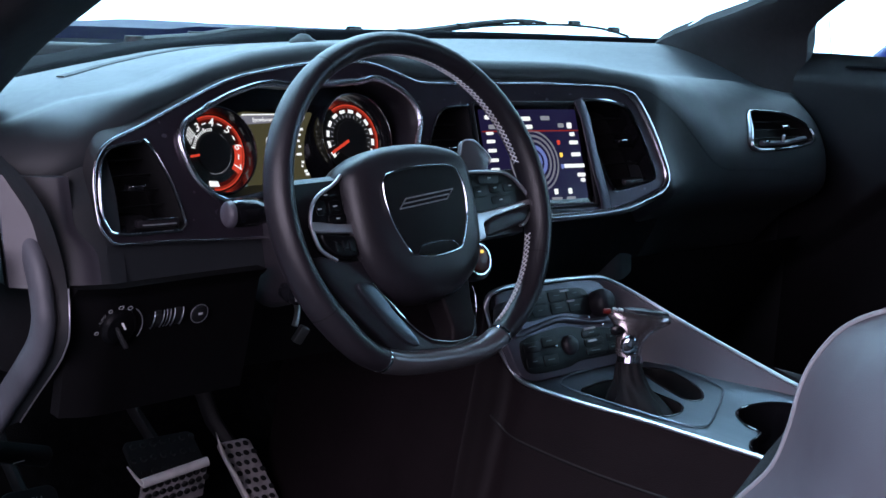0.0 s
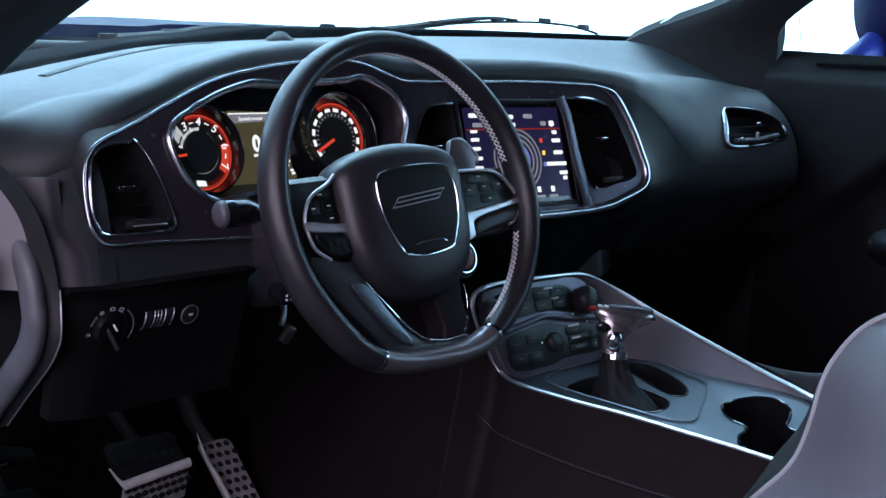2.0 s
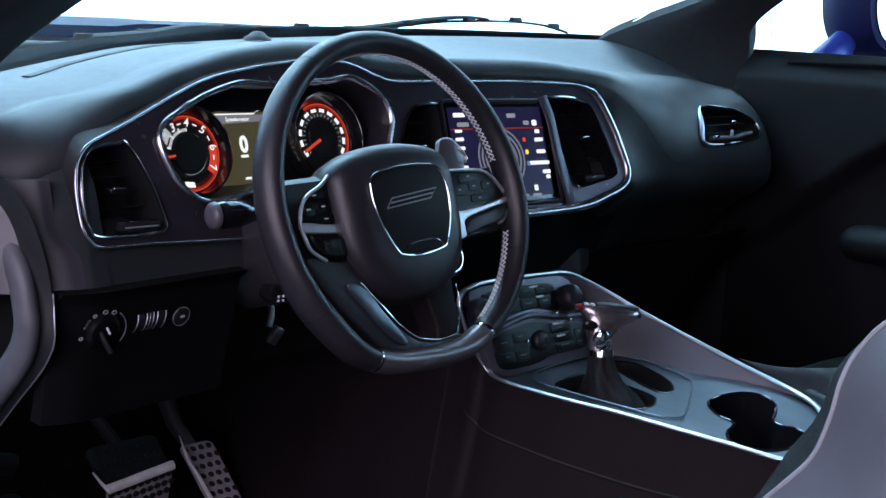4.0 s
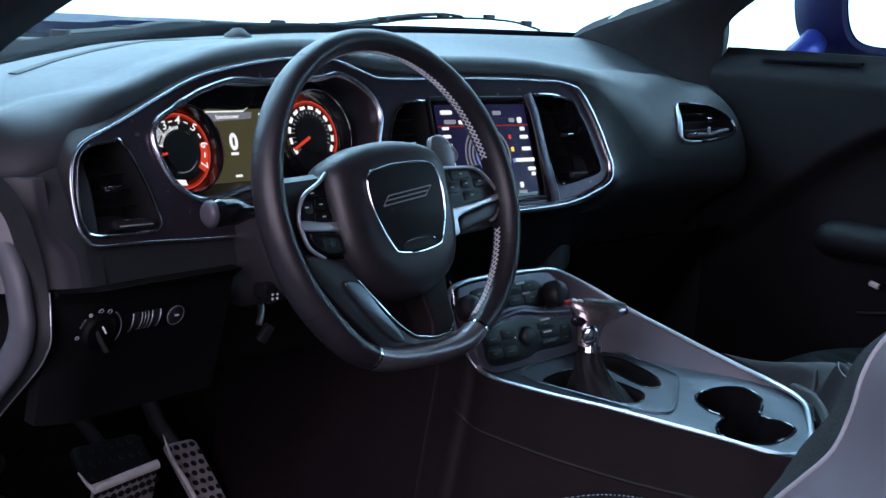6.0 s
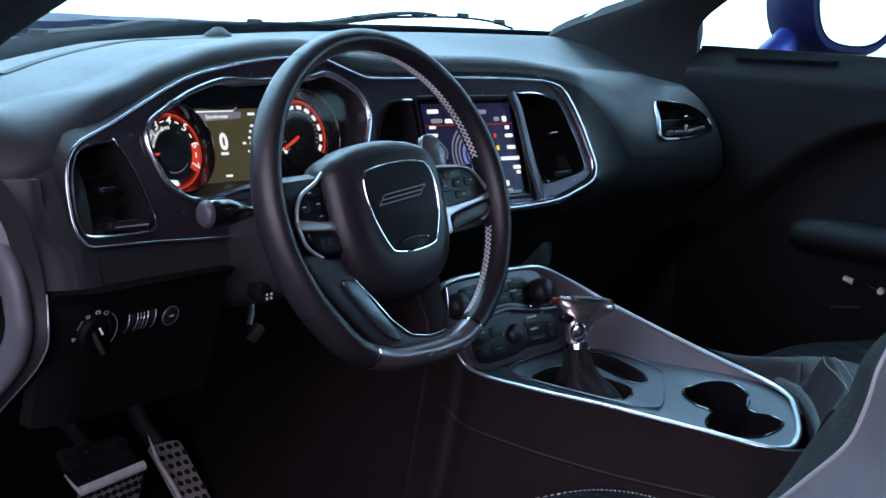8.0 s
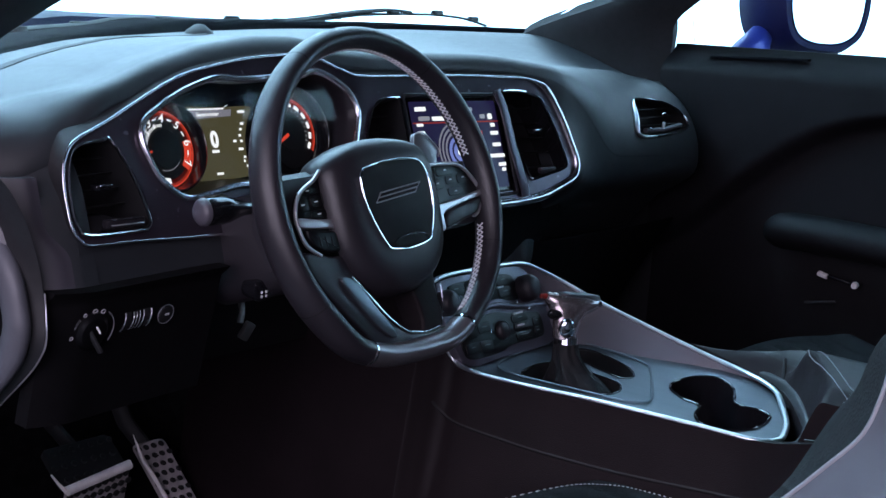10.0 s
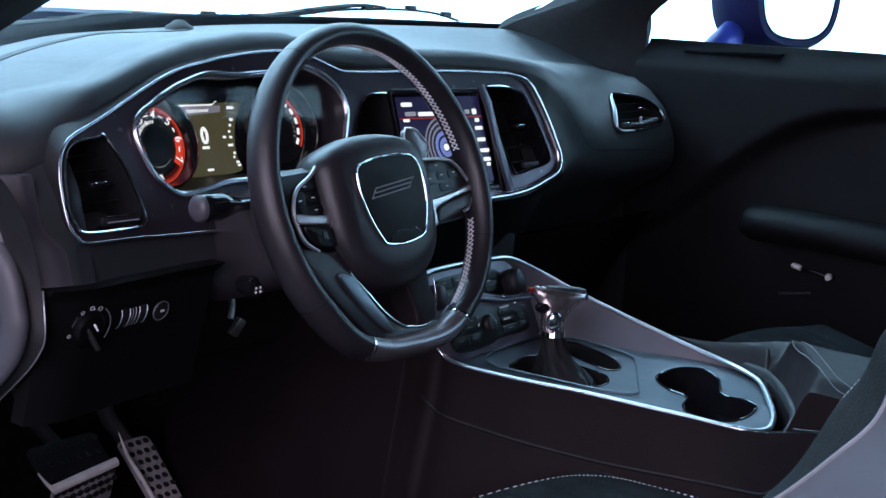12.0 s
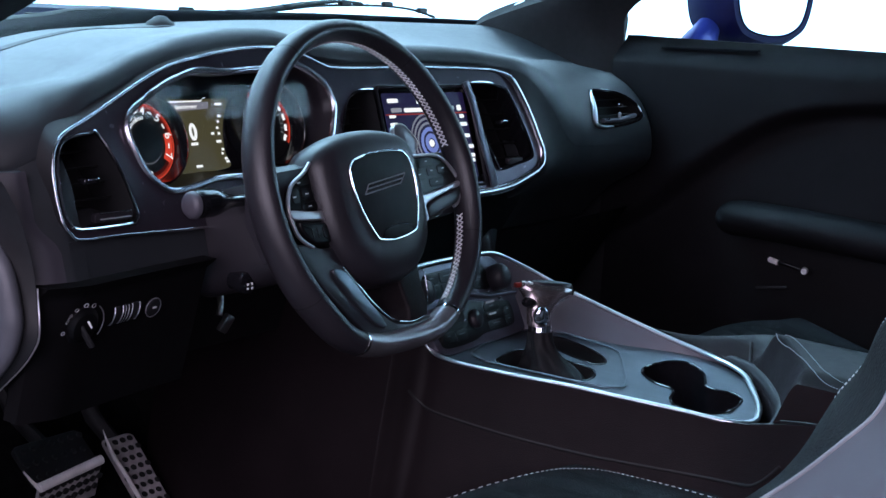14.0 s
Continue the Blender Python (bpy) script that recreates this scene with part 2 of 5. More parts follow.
            rings.append(ring)
    else:
        rings.append([fn(a, b, h1) for a, b in outline])
    return loft(rings, True, True, bm)


def ORIENT(o):
    s = sum(o[i - 1][0] * o[i][1] - o[i][0] * o[i - 1][1] for i in range(len(o)))
    return 1 if s > 0 else -1


def inside(x, y, poly):
    r = False
    for i in range(len(poly)):
        (x1, y1), (x2, y2) = poly[i - 1], poly[i]
        if (y1 > y) != (y2 > y) and x < (x2 - x1) * (y - y1) / (y2 - y1) + x1:
            r = not r
    return r


def curve2(pts, n=6, closed=True):
    return [(v.x, v.y) for v in spline([(a, b, 0) for a, b in pts], n, closed)]


def rrect(cx, cy, w, h, r, n=5):
    out = []
    for sx, sy, a0 in ((1, 1, 0), (-1, 1, 90), (-1, -1, 180), (1, -1, 270)):
        for k in range(n + 1):
            f = radians(a0 + 90 * k / n)
            out.append((cx + sx * (w / 2 - r) + r * math.cos(f), cy + sy * (h / 2 - r) + r * math.sin(f)))
    return out


def disc(cx, cy, r, n=32, squash=1.0):
    return [(cx + r * math.cos(2 * math.pi * k / n), cy + squash * r * math.sin(2 * math.pi * k / n)) for k in range(n)]


def region(fn, a0, a1, b0, b1, step, keep, h=0.0):
    """The part of a surface where keep(a, b) holds, as a fine grid."""
    bm = bmesh.new()
    na, nb = round((a1 - a0) / step), round((b1 - b0) / step)
    vs = {}

    def vert(i, j):
        if (i, j) not in vs:
            vs[i, j] = bm.verts.new(fn(a0 + (a1 - a0) * i / na, b0 + (b1 - b0) * j / nb, h))
        return vs[i, j]
    for i in range(na):
        for j in range(nb):
            if keep(a0 + (a1 - a0) * (i + 0.5) / na, b0 + (b1 - b0) * (j + 0.5) / nb):
                bm.faces.new((vert(i, j), vert(i + 1, j), vert(i + 1, j + 1), vert(i, j + 1)))
    return bm


def lettering(text, fn, a, b, height, lift=0.0004, depth=0.0004, slant=0.0, turn=0.0, stretch=1.0, bold=0.0):
    """Flat letters of the built-in font, centred at (a, b) on the surface fn."""
    cu = bpy.data.curves.new("letters", "FONT")
    cu.offset = bold * height
    cu.body, cu.align_x, cu.align_y, cu.size = text, "CENTER", "CENTER", height / 0.7
    ob = bpy.data.objects.new("letters", cu)
    scene.collection.objects.link(ob)
    me = bpy.data.meshes.new_from_object(ob.evaluated_get(bpy.context.evaluated_depsgraph_get()))
    bm = bmesh.new()
    bm.from_mesh(me)
    c, s = math.cos(turn), math.sin(turn)
    for v in bm.verts:
        x, y = v.co.x * stretch + slant * v.co.y, v.co.y
        v.co = fn(a + c * x - s * y, b + s * x + c * y, lift)
    bpy.data.objects.remove(ob)
    bpy.data.curves.remove(cu)
    bpy.data.meshes.remove(me)
    return bm


def smooth01(t):
    t = min(1.0, max(0.0, t))
    return t * t * (3 - 2 * t)


def lerp_table(x, table):
    if x <= table[0][0]:
        return table[0][1]
    for (a, p), (b, q) in zip(table, table[1:]):
        if x <= b:
            t = (x - a) / (b - a)
            return p + (q - p) * t
    return table[-1][1]


def soft_table(x, table, w=0.02):
    return sum(lerp_table(x + k * w, table) for k in (-2, -1, 0, 1, 2)) / 5


# the dashboard's face: x across, z up, h towards the driver
def face_y(x, z):
    return 0.1837 + 0.0269 * x - 0.2052 * x * x + 0.3284 * (z - 0.65)


def face(x, z, h=0.0):
    n = Vector((0.0269 - 0.4104 * x, -1, 0.3284)).normalized()
    return Vector((x, face_y(x, z), z)) + n * h


W_O = Vector((0, -0.0074, 0.6232))
W_U = Vector((1.0013, 0.0491, -0.0308)).normalized()
W_V = Vector((0.0076, 0.3388, 0.9428)).normalized()
W_N = W_U.cross(W_V).normalized()
W_TURN = radians(4.0)


def wheel(u, v, h=0.0):
    """The steering wheel's plane; h towards the driver."""
    c, s = math.cos(W_TURN), math.sin(W_TURN)
    return W_O + W_U * (c * u - s * v) + W_V * (s * u + c * v) + W_N * h


def flat(x, y, h=0.0):
    """The console's level top plate."""
    return Vector((x, y, 0.387 + h))


# ---- setting: studio and car shell ----
def setting(name, bm, material, label, category, smooth=45):
    return tagged(part(name, bm, material, None, "", smooth), label, category, kind="structure")


bm = bmesh.new()
bmesh.ops.create_grid(bm, x_segments=1, y_segments=1, size=60)
bmesh.ops.translate(bm, vec=(0, 0, -0.28), verts=bm.verts)
setting("ground", bm, M_FLOOR, "unseen studio floor, darkened to limit bounced light", "ground", 0)

# no lamp lights the backdrop; its own glow stands in for that light
setting("backdrop", sheet(lambda u, v: (0.3 + 7.0 * math.cos(radians(-88 + 218 * u)), 7.0 * math.sin(radians(-88 + 218 * u)), -0.28 + 9.0 * v), 48, 2, (0, 0, 0.01)), G_BACKDROP, "white studio backdrop that glows by itself", "backdrop")

# cabin floor with a raised tunnel
def floor_fn(u, v):
    x, y = -0.42 + 1.58 * u, -1.75 + 2.75 * v
    tunnel = smooth01((0.17 - abs(x - 0.37)) / 0.05) * 0.22
    toe = smooth01((y - 0.45) / 0.4) * 0.42
    return x, y, 0.03 + max(tunnel, toe)
setting("floor", sheet(floor_fn, 40, 30, (0, 0, -0.05)), M_CARPET, "black carpeted cabin floor with a centre tunnel", "floor")
setting("wall_front", box((0.37, 0.93, 0.40), (1.62, 0.06, 0.68), 0.01), M_LOW, "black bulkhead behind the dashboard", "wall")
setting("wall_right_front", box((1.165, 0.62, 0.34), (0.06, 0.66, 0.84), 0.01), M_LOW, "black kick panel beside the passenger footwell", "wall")
setting("wall_rear", box((0.37, -1.78, 0.6), (1.62, 0.06, 1.2), 0.01), M_HEAD, "dark trim closing the rear of the cabin", "wall")

def roof_fn(u, v):
    x, y = -0.40 + 1.54 * u, -1.78 + 1.90 * v
    return x, y, 1.17 - 0.10 * (2 * u - 1) ** 2 - 0.05 * (2 * v - 1.1) ** 2
setting("ceiling", sheet(roof_fn, 24, 20, (0, 0, 0.04)), M_HEAD, "dark cloth headlining under the car roof", "ceiling")
setting("wall_left_rear", box((-0.44, -1.42, 0.5), (0.06, 0.72, 1.25), 0.02), M_HEAD, "dark body side behind the open driver's door", "wall")
setting("wall_right_rear", box((1.17, -1.42, 0.5), (0.06, 0.72, 1.25), 0.02), M_HEAD, "dark body side behind the passenger door", "wall")
setting("door_sill", box((-0.41, -0.45, -0.02), (0.12, 1.5, 0.18), 0.03), M_LOW, "black door sill of the open driver's side", "sill")

def pillar(name, mirror, rows, label):
    rings = []
    for a, b in rows:
        a, b = Vector(a), Vector(b)
        out = Vector((0.05 * mirror, 0.02, 0.02))
        mid = (a + b) / 2 + Vector((-0.018 * mirror, 0, 0.004))
        rings.append([a, a.lerp(mid, 0.5) + Vector((-0.006 * mirror, 0, 0)), mid, mid.lerp(b, 0.5) + Vector((-0.006 * mirror, 0, 0)), b, b + out, (a + b) / 2 + out, a + out])
    return setting(name, loft([[v for v in r] for r in zip(*[spline(col, 6) for col in zip(*rings)])]), M_HEAD, label, "pillar")
pillar("a_pillar_right", 1, [((1.03, 0.66, 0.70), (1.11, 0.335, 0.70)), ((1.035, 0.62, 0.775), (1.11, 0.332, 0.772)), ((1.045, 0.40, 0.857), (1.10, 0.308, 0.832)), ((1.03, 0.2, 0.945), (1.075, 0.12, 0.945)), ((0.95, -0.1, 1.10), (0.99, -0.2, 1.10))],
       "dark cloth-covered windscreen pillar beside the passenger window")
pillar("a_pillar_left", -1, [((-0.30, 0.36, 0.69), (-0.40, 0.24, 0.69)), ((-0.28, 0.26, 0.757), (-0.39, 0.16, 0.757)), ((-0.26, 0.16, 0.808), (-0.37, 0.06, 0.808)), ((-0.23, 0.0, 0.885), (-0.34, -0.1, 0.885)), ((-0.2, -0.15, 0.98), (-0.3, -0.25, 0.98)), ((-0.17, -0.25, 1.08), (-0.26, -0.35, 1.08))],
       "dark windscreen pillar at the open driver's door")

ZW = [(-0.34, 0.70), (-0.1, 0.728), (0.045, 0.746), (0.32, 0.758), (0.5, 0.766), (0.8, 0.774), (1.08, 0.778)]
YW = [(-0.34, 0.40), (-0.1, 0.56), (0.09, 0.65), (0.32, 0.72), (0.6, 0.74), (0.85, 0.69), (1.08, 0.58)]

def glass_fn(u, v):
    x = -0.30 + 1.35 * u
    return x, soft_table(x, YW) + 0.03 - 0.62 * v, soft_table(x, ZW) - 0.01 + 0.36 * v
wind = setting("windscreen", sheet(glass_fn, 24, 12, (0, 0.002, 0.003)), M_SCREEN, "clear raked car windscreen", "windscreen")
wind.visible_shadow = False

COWL_UP = [(-0.42, 0.004), (0.1, 0.006), (0.2, 0.010), (0.3, 0.0165), (0.38, 0.0175), (0.43, 0.0140), (0.5, 0.0145), (0.65, 0.0115), (0.9, 0.010), (1.2, 0.008)]
def cowl_fn(u, v):
    x = -0.42 + 1.60 * u
    y0 = soft_table(x, YW) + 0.037
    up = soft_table(x, COWL_UP, 0.015)
    k = smooth01(v / 0.25)
    return x, y0 + 0.008 * k + 0.26 * max(v - 0.2, 0) / 0.8, soft_table(x, ZW) - 0.010 + (0.010 + up) * k - 0.05 * max(v - 0.3, 0) ** 2
setting("cowl", sheet(cowl_fn, 60, 24, (0, 0.004, -0.006)), M_COWL, "black plastic cowl panel outside the windscreen", "cowl")

def bonnet_fn(u, v):
    x = -0.42 + 1.60 * u
    side = 1 - abs(2 * u - 1) ** 4
    scoop = 0.006 * (smooth01((x - 0.24) / 0.06) - smooth01((x - 0.40) / 0.06)) + 0.004 * smooth01((x - 0.44) / 0.05)
    return x, 1.03 + 0.95 * v, 0.742 + 0.022 * side + scoop + 0.012 * math.sin(2.2 * v) - 0.16 * v * v * v
setting("bonnet", sheet(bonnet_fn, 60, 20, (0, 0, -0.02)), M_NAVY, "dark indigo car bonnet beyond the windscreen", "bonnet")


# ---- dashboard ----
BEZEL = curve2([(-0.114, 0.573), (-0.198, 0.578), (-0.25, 0.580), (-0.262, 0.587), (-0.269, 0.60), (-0.27, 0.63), (-0.266, 0.652), (-0.259, 0.665), (-0.245, 0.676), (-0.207, 0.690), (-0.132, 0.721), (-0.093, 0.734), (-0.053, 0.742), (-0.013, 0.748), (0.028, 0.752), (0.07, 0.753), (0.103, 0.749), (0.143, 0.735), (0.168, 0.730), (0.26, 0.730), (0.336, 0.731), (0.435, 0.729), (0.465, 0.726), (0.488, 0.716), (0.5, 0.698), (0.512, 0.668), (0.52, 0.638), (0.524, 0.619), (0.521, 0.604), (0.509, 0.593), (0.48, 0.583), (0.447, 0.574), (0.395, 0.569), (0.3, 0.567), (0.1, 0.566), (0.0, 0.57)], 5)
CLUSTER = curve2([(-0.169, 0.672), (-0.161, 0.69), (-0.136, 0.703), (-0.104, 0.717), (-0.068, 0.727), (-0.049, 0.729), (-0.018, 0.727), (0.03, 0.729), (0.069, 0.731), (0.091, 0.735), (0.111, 0.73), (0.13, 0.72), (0.143, 0.707), (0.149, 0.688), (0.143, 0.669), (0.13, 0.645), (0.10, 0.622), (0.04, 0.615), (-0.05, 0.618), (-0.09, 0.613), (-0.124, 0.611), (-0.146, 0.624), (-0.16, 0.642)], 5)
VENT_L = curve2([(-0.263, 0.645), (-0.256, 0.663), (-0.242, 0.671), (-0.218, 0.673), (-0.206, 0.672), (-0.186, 0.635), (-0.176, 0.599), (-0.179, 0.590), (-0.19, 0.587), (-0.25, 0.589), (-0.262, 0.598), (-0.266, 0.613)], 5)
VENT_CR = curve2([(0.400, 0.709), (0.436, 0.711), (0.465, 0.706), (0.478, 0.697), (0.494, 0.655), (0.503, 0.62), (0.497, 0.609), (0.465, 0.602), (0.437, 0.597), (0.429, 0.604), (0.412, 0.655), (0.396, 0.699)], 5)
VENT_CL = curve2([(0.157, 0.655), (0.166, 0.676), (0.176, 0.692), (0.192, 0.702), (0.219, 0.704), (0.225, 0.698), (0.226, 0.65), (0.228, 0.607), (0.224, 0.600), (0.2, 0.597), (0.17, 0.603), (0.158, 0.62)], 5)
SCREEN = rrect(0.317, 0.644, 0.166, 0.122, 0.005)

dash = thing("dashboard", (0.37, 0.4, 0.55), "black soft-touch car dashboard with a chrome-edged instrument binnacle", "dashboard")
LIP = [(-0.36, 0.652), (-0.334, 0.668), (-0.302, 0.682), (-0.274, 0.694), (-0.25, 0.702), (-0.167, 0.724), (-0.128, 0.738), (-0.05, 0.757), (0.03, 0.767), (0.09, 0.768), (0.15, 0.756), (0.2, 0.752), (0.39, 0.752), (0.44, 0.750), (0.50, 0.743), (0.58, 0.736), (0.7, 0.730), (0.9, 0.722), (1.08, 0.70)]

def end_bend(x):
    d = max(-0.262 - x, 0.0)
    return 0.25 * d + 5.5 * d * d

def lip_y(x):
    drv = face_y(min(x, 0.54), soft_table(x, LIP, 0.006) - 0.112 * smooth01((x - 0.49) / 0.27)) + 0.004
    drv += end_bend(x)
    return drv + (0.200 - drv) * smooth01((x - 0.49) / 0.27)

def roll_r(x):
    return 0.022 + 0.030 * smooth01((-0.19 - x) / 0.08) + 0.112 * smooth01((x - 0.49) / 0.27)

def top_fn(u, v):
    x = -0.345 + 1.475 * u
    zl, zw = soft_table(x, LIP, 0.006), soft_table(x, ZW)
    yl, yw = lip_y(x), soft_table(x, YW) + 0.02
    rl = roll_r(x)
    ry = rl + 0.006 * smooth01((x - 0.49) / 0.27) + 0.02 * smooth01((-0.19 - x) / 0.08)
    if v < 0.55:
        t = v / 0.55
        y = yw + (yl + ry - yw) * t
        z = zw + (zl - zw) * smooth01(t) + 0.004 * math.sin(math.pi * t) + 0.006 * smooth01((t - 0.8) / 0.2)
        return x, y, z
    a = (v - 0.55) / 0.45 * math.pi / 2
    return x, yl + ry * (1 - math.sin(a)) + 0.09 * smooth01((x - 1.0) / 0.09) * math.sin(a), zl + 0.006 - (rl - 0.002) * (1 - math.cos(a))
# outline of the passenger vent, which is cut through the pad
PV = curve2([(0.806, 0.634), (0.812, 0.662), (0.826, 0.684), (0.85, 0.688), (0.92, 0.682), (0.965, 0.668), (0.978, 0.652), (0.975, 0.640), (0.93, 0.633), (0.86, 0.630)], 5)
pad = sheet(top_fn, 230, 110, (0, 0.008, -0.012))
bmesh.ops.delete(pad, geom=[f for f in pad.faces if f.calc_center_median().y < 0.3 and inside(f.calc_center_median().x, f.calc_center_median().z, PV)], context="FACES")
part("top_pad", pad, M_PAD, dash, "black grained soft dash top")

# passenger side of the pad, rolling down to the glovebox
def end_fn(u, v):
    x = -0.245 - 0.100 * u
    zt = soft_table(x, LIP, 0.006) + 0.008 - roll_r(x)
    z = zt + (0.541 - zt) * v
    return x, face_y(x, z) + 0.005 + end_bend(x) + (lip_y(x) - face_y(x, zt) - 0.005 - end_bend(x)) * (1 - smooth01(v * 3)), z
part("end_pad", sheet(end_fn, 40, 30, (0.0, 0.02, 0)), M_PAD, dash, "black soft pad round the end of the dash")
def pass_fn(u, v):
    x = 0.505 + 0.62 * u
    k = smooth01((x - 0.50) / 0.26)
    zt = soft_table(x, LIP, 0.006) + 0.008 - roll_r(x)
    z = zt + (0.45 - zt) * v
    y0 = face_y(0.53, z) + 0.002 + 0.024 * (1 - smooth01((x - 0.518) / 0.035)) + smooth01((0.60 - z) / 0.1) * 0.13
    y1 = 0.200 + 0.03 * smooth01((0.60 - z) / 0.15) + 0.9 * max(0.60 - z, 0) ** 1.15
    y = y0 + (y1 - y0) * k + 0.09 * smooth01((x - 1.0) / 0.09)
    return x, y + (lip_y(x) + 0.09 * smooth01((x - 1.0) / 0.09) - y) * (1 - smooth01(v * 1.8)), z
part("passenger_pad", sheet(pass_fn, 90, 50, (0, 0.02, 0)), M_PAD, dash, "black soft pad over the glovebox")
def pass_surf(x, z):
    rl, zl = roll_r(x), soft_table(x, LIP, 0.006)
    c = min(max(1 - (zl + 0.006 - z) / (rl - 0.002), 0.0), 1.0)
    return lip_y(x) + (rl + 0.006) * (1 - math.sqrt(1 - c * c)) + 0.09 * smooth01((x - 1.0) / 0.09)
part("glovebox_door", sheet(lambda u, v: (0.58 + 0.44 * u, 0.235 + 0.12 * v + 0.01 * (2 * u - 1) ** 2, 0.475 - 0.20 * v), 20, 12, (0, 0.02, -0.01)), M_UNDERSHADE, dash, "black grained glovebox lid")

holes = [CLUSTER, VENT_L, VENT_CR, VENT_CL, SCREEN]
part("binnacle_bezel", region(face, -0.272, 0.527, 0.564, 0.756, 0.0022, lambda a, b: inside(a, b, BEZEL) and not any(inside(a, b, h) for h in holes)), M_BEZEL, dash, "graphite satin binnacle panel")
def upto(poly, fn, h, r, seg=8, rb=None):
    return sweep([fn(a, b, h) for a, b in poly], r, rb, seg, True, up=lambda i: W_N)
def edge_k(t):
    a, b = BEZEL[min(int(t * (len(BEZEL) - 1)), len(BEZEL) - 1)]
    k = max(smooth01((a - 0.44) / 0.05) * smooth01((0.735 - b) / 0.02), smooth01((a - 0.10) / 0.1) * (1 if b < 0.6 else 0))
    return 0.26 + 0.74 * k
part("chrome_surround", sweep([face(a, b, 0.001) for a, b in BEZEL], 0.0062, 0.0055, 14, True, up=lambda i: W_N, radii=edge_k), M_EDGE, dash, "satin chrome edging, broad beside the screen")
# rubber lip between the pad and the chrome line
part("pad_lip", sheet(lambda u, v: (lambda p: face(p[0], p[1], -0.002) + Vector((0, 0.030 * v, 0.016 * v)))(BEZEL[int(u * (len(BEZEL) - 1))]), len(BEZEL) - 1, 4), M_LOW, dash)

# lower panels
def lay(x, z, h=0.0):
    """The knee panel's plane, which tucks under towards the floor."""
    return Vector((x, face_y(x, 0.507) + 0.0165 + 0.28 * (0.507 - z) - 0.96 * h, z - 0.25 * h))
part("under_band", sheet(lambda u, v: face(-0.262 + 0.44 * u, 0.580 - 0.039 * v, -0.004 - 0.004 * v), 40, 6, (0, 0.02, 0)), M_PAD, dash, "black band under the binnacle")
part("knee_panel", sheet(lambda u, v: lay(-0.300 + 0.205 * u, 0.545 - 0.140 * v) + Vector((0, end_bend(-0.300 + 0.205 * u) - 0.012 * (1 - smooth01(v * 11)), 0)), 24, 24, (0, 0.02, 0)), M_UNDERSHADE, dash, "black grained knee panel")
part("column_cavity", sheet(lambda u, v: (-0.12 + 0.33 * u, 0.262 + 0.05 * v, 0.58 - 0.20 * v), 16, 10, (0, 0.02, 0)), M_BLACK, dash, "black recess round the steering column")
def cap_fn(u, v):
    z = 0.643 - 0.102 * v
    x0 = -0.289 + 0.018 * smooth01((0.60 - z) / 0.03)
    x = x0 + (-0.345 - x0) * u
    return x, face_y(x, z) - 0.001 + end_bend(x) + 0.004 * (1 - smooth01(u * 5)) + 0.002 * smooth01(v), z
part("end_cap", sheet(cap_fn, 20, 14, (0.0, 0.012, 0)), M_LITSIDE, dash, "end panel, lighter grey for its side light")
part("end_panel_lower", sheet(lambda u, v: (-0.296 - 0.045 * math.sin(u * 1.4), 0.150 + 0.10 * u * u + 0.03 * u + 0.03 * v, 0.541 - 0.10 * v), 10, 10, (0.01, 0.01, 0)), M_UNDERSHADE, dash)
part("centre_lower_panel", sheet(lambda u, v: (0.20 + 0.42 * u, 0.150 + 0.07 * smooth01(v) + 0.06 * u * u, 0.572 - 0.17 * v), 24, 10, (0, 0.03, 0)), M_UNDERSHADE, dash)


# ---- air vents ----
def vent(poly, label, slats, knob, kz, chrome=0.0016):
    xs, zs = [p[0] for p in poly], [p[1] for p in poly]
    cx, cz = (min(xs) + max(xs)) / 2, (min(zs) + max(zs)) / 2
    t = thing("air_vent", face(cx, cz), label, "air vent", "dashboard air vents")
    deep = [[face(a, b, h) for a, b in poly] for h in (0.001, -0.02, -0.05)]
    part("housing", loft(deep, True, False), M_GLOSS if chrome > 0.002 else M_BLACK, t)
    part("backing", plate(poly, face, -0.055, -0.05), M_BLACK, t)
    part("chrome_frame", upto(poly, face, 0.002, chrome, 6), M_CHROME, t, "thin chrome frame")
    for k in range(slats):
        z = min(zs) + (max(zs) - min(zs)) * (k + 1.0) / (slats + 0.9)
        row = [p[0] for p in poly if abs(p[1] - z) < 0.012]
        x0, x1 = min(row) + 0.004, max(row) - 0.004
        part("slat", sweep([face(x0 + (x1 - x0) * i / 8, z, -0.028) for i in range(9)], 0.007, 0.0010, 8, up=(0, 0.3, 1)), M_BLACK, t)
    kx = knob
    part("tab", box(face(kx, kz, -0.006), (0.017, 0.012, 0.006), 0.0015), M_GLOSS, t)
    part("tab_inlay", box(face(kx, kz, 0.0015), (0.013, 0.002, 0.0022), 0.0006), M_CHROME, t, "small chrome inlay")
    return t
v1 = vent(VENT_L, "black driver's air vent with a thin chrome frame", 5, -0.222, 0.632)
vent(VENT_CL, "black centre air vent beside the touchscreen", 5, 0.192, 0.655)
v3 = vent(VENT_CR, "black centre air vent with a silver frame", 5, 0.462, 0.660, 0.0022)
part("lower_scoop", plate(curve2([(-0.262, 0.614), (-0.235, 0.612), (-0.212, 0.609), (-0.198, 0.601), (-0.182, 0.600), (-0.179, 0.592), (-0.19, 0.589), (-0.25, 0.590), (-0.262, 0.599)], 4), lambda a, b, h: face(a, b, h - 0.004 - 0.9 * (b - 0.588)), -0.004, 0.0), M_GLOSS, v1, "glossy shelf under the slats")
part("thumbwheel", box(face(-0.205, 0.597, -0.002), (0.045, 0.008, 0.008), 0.002), M_FACE, v1)
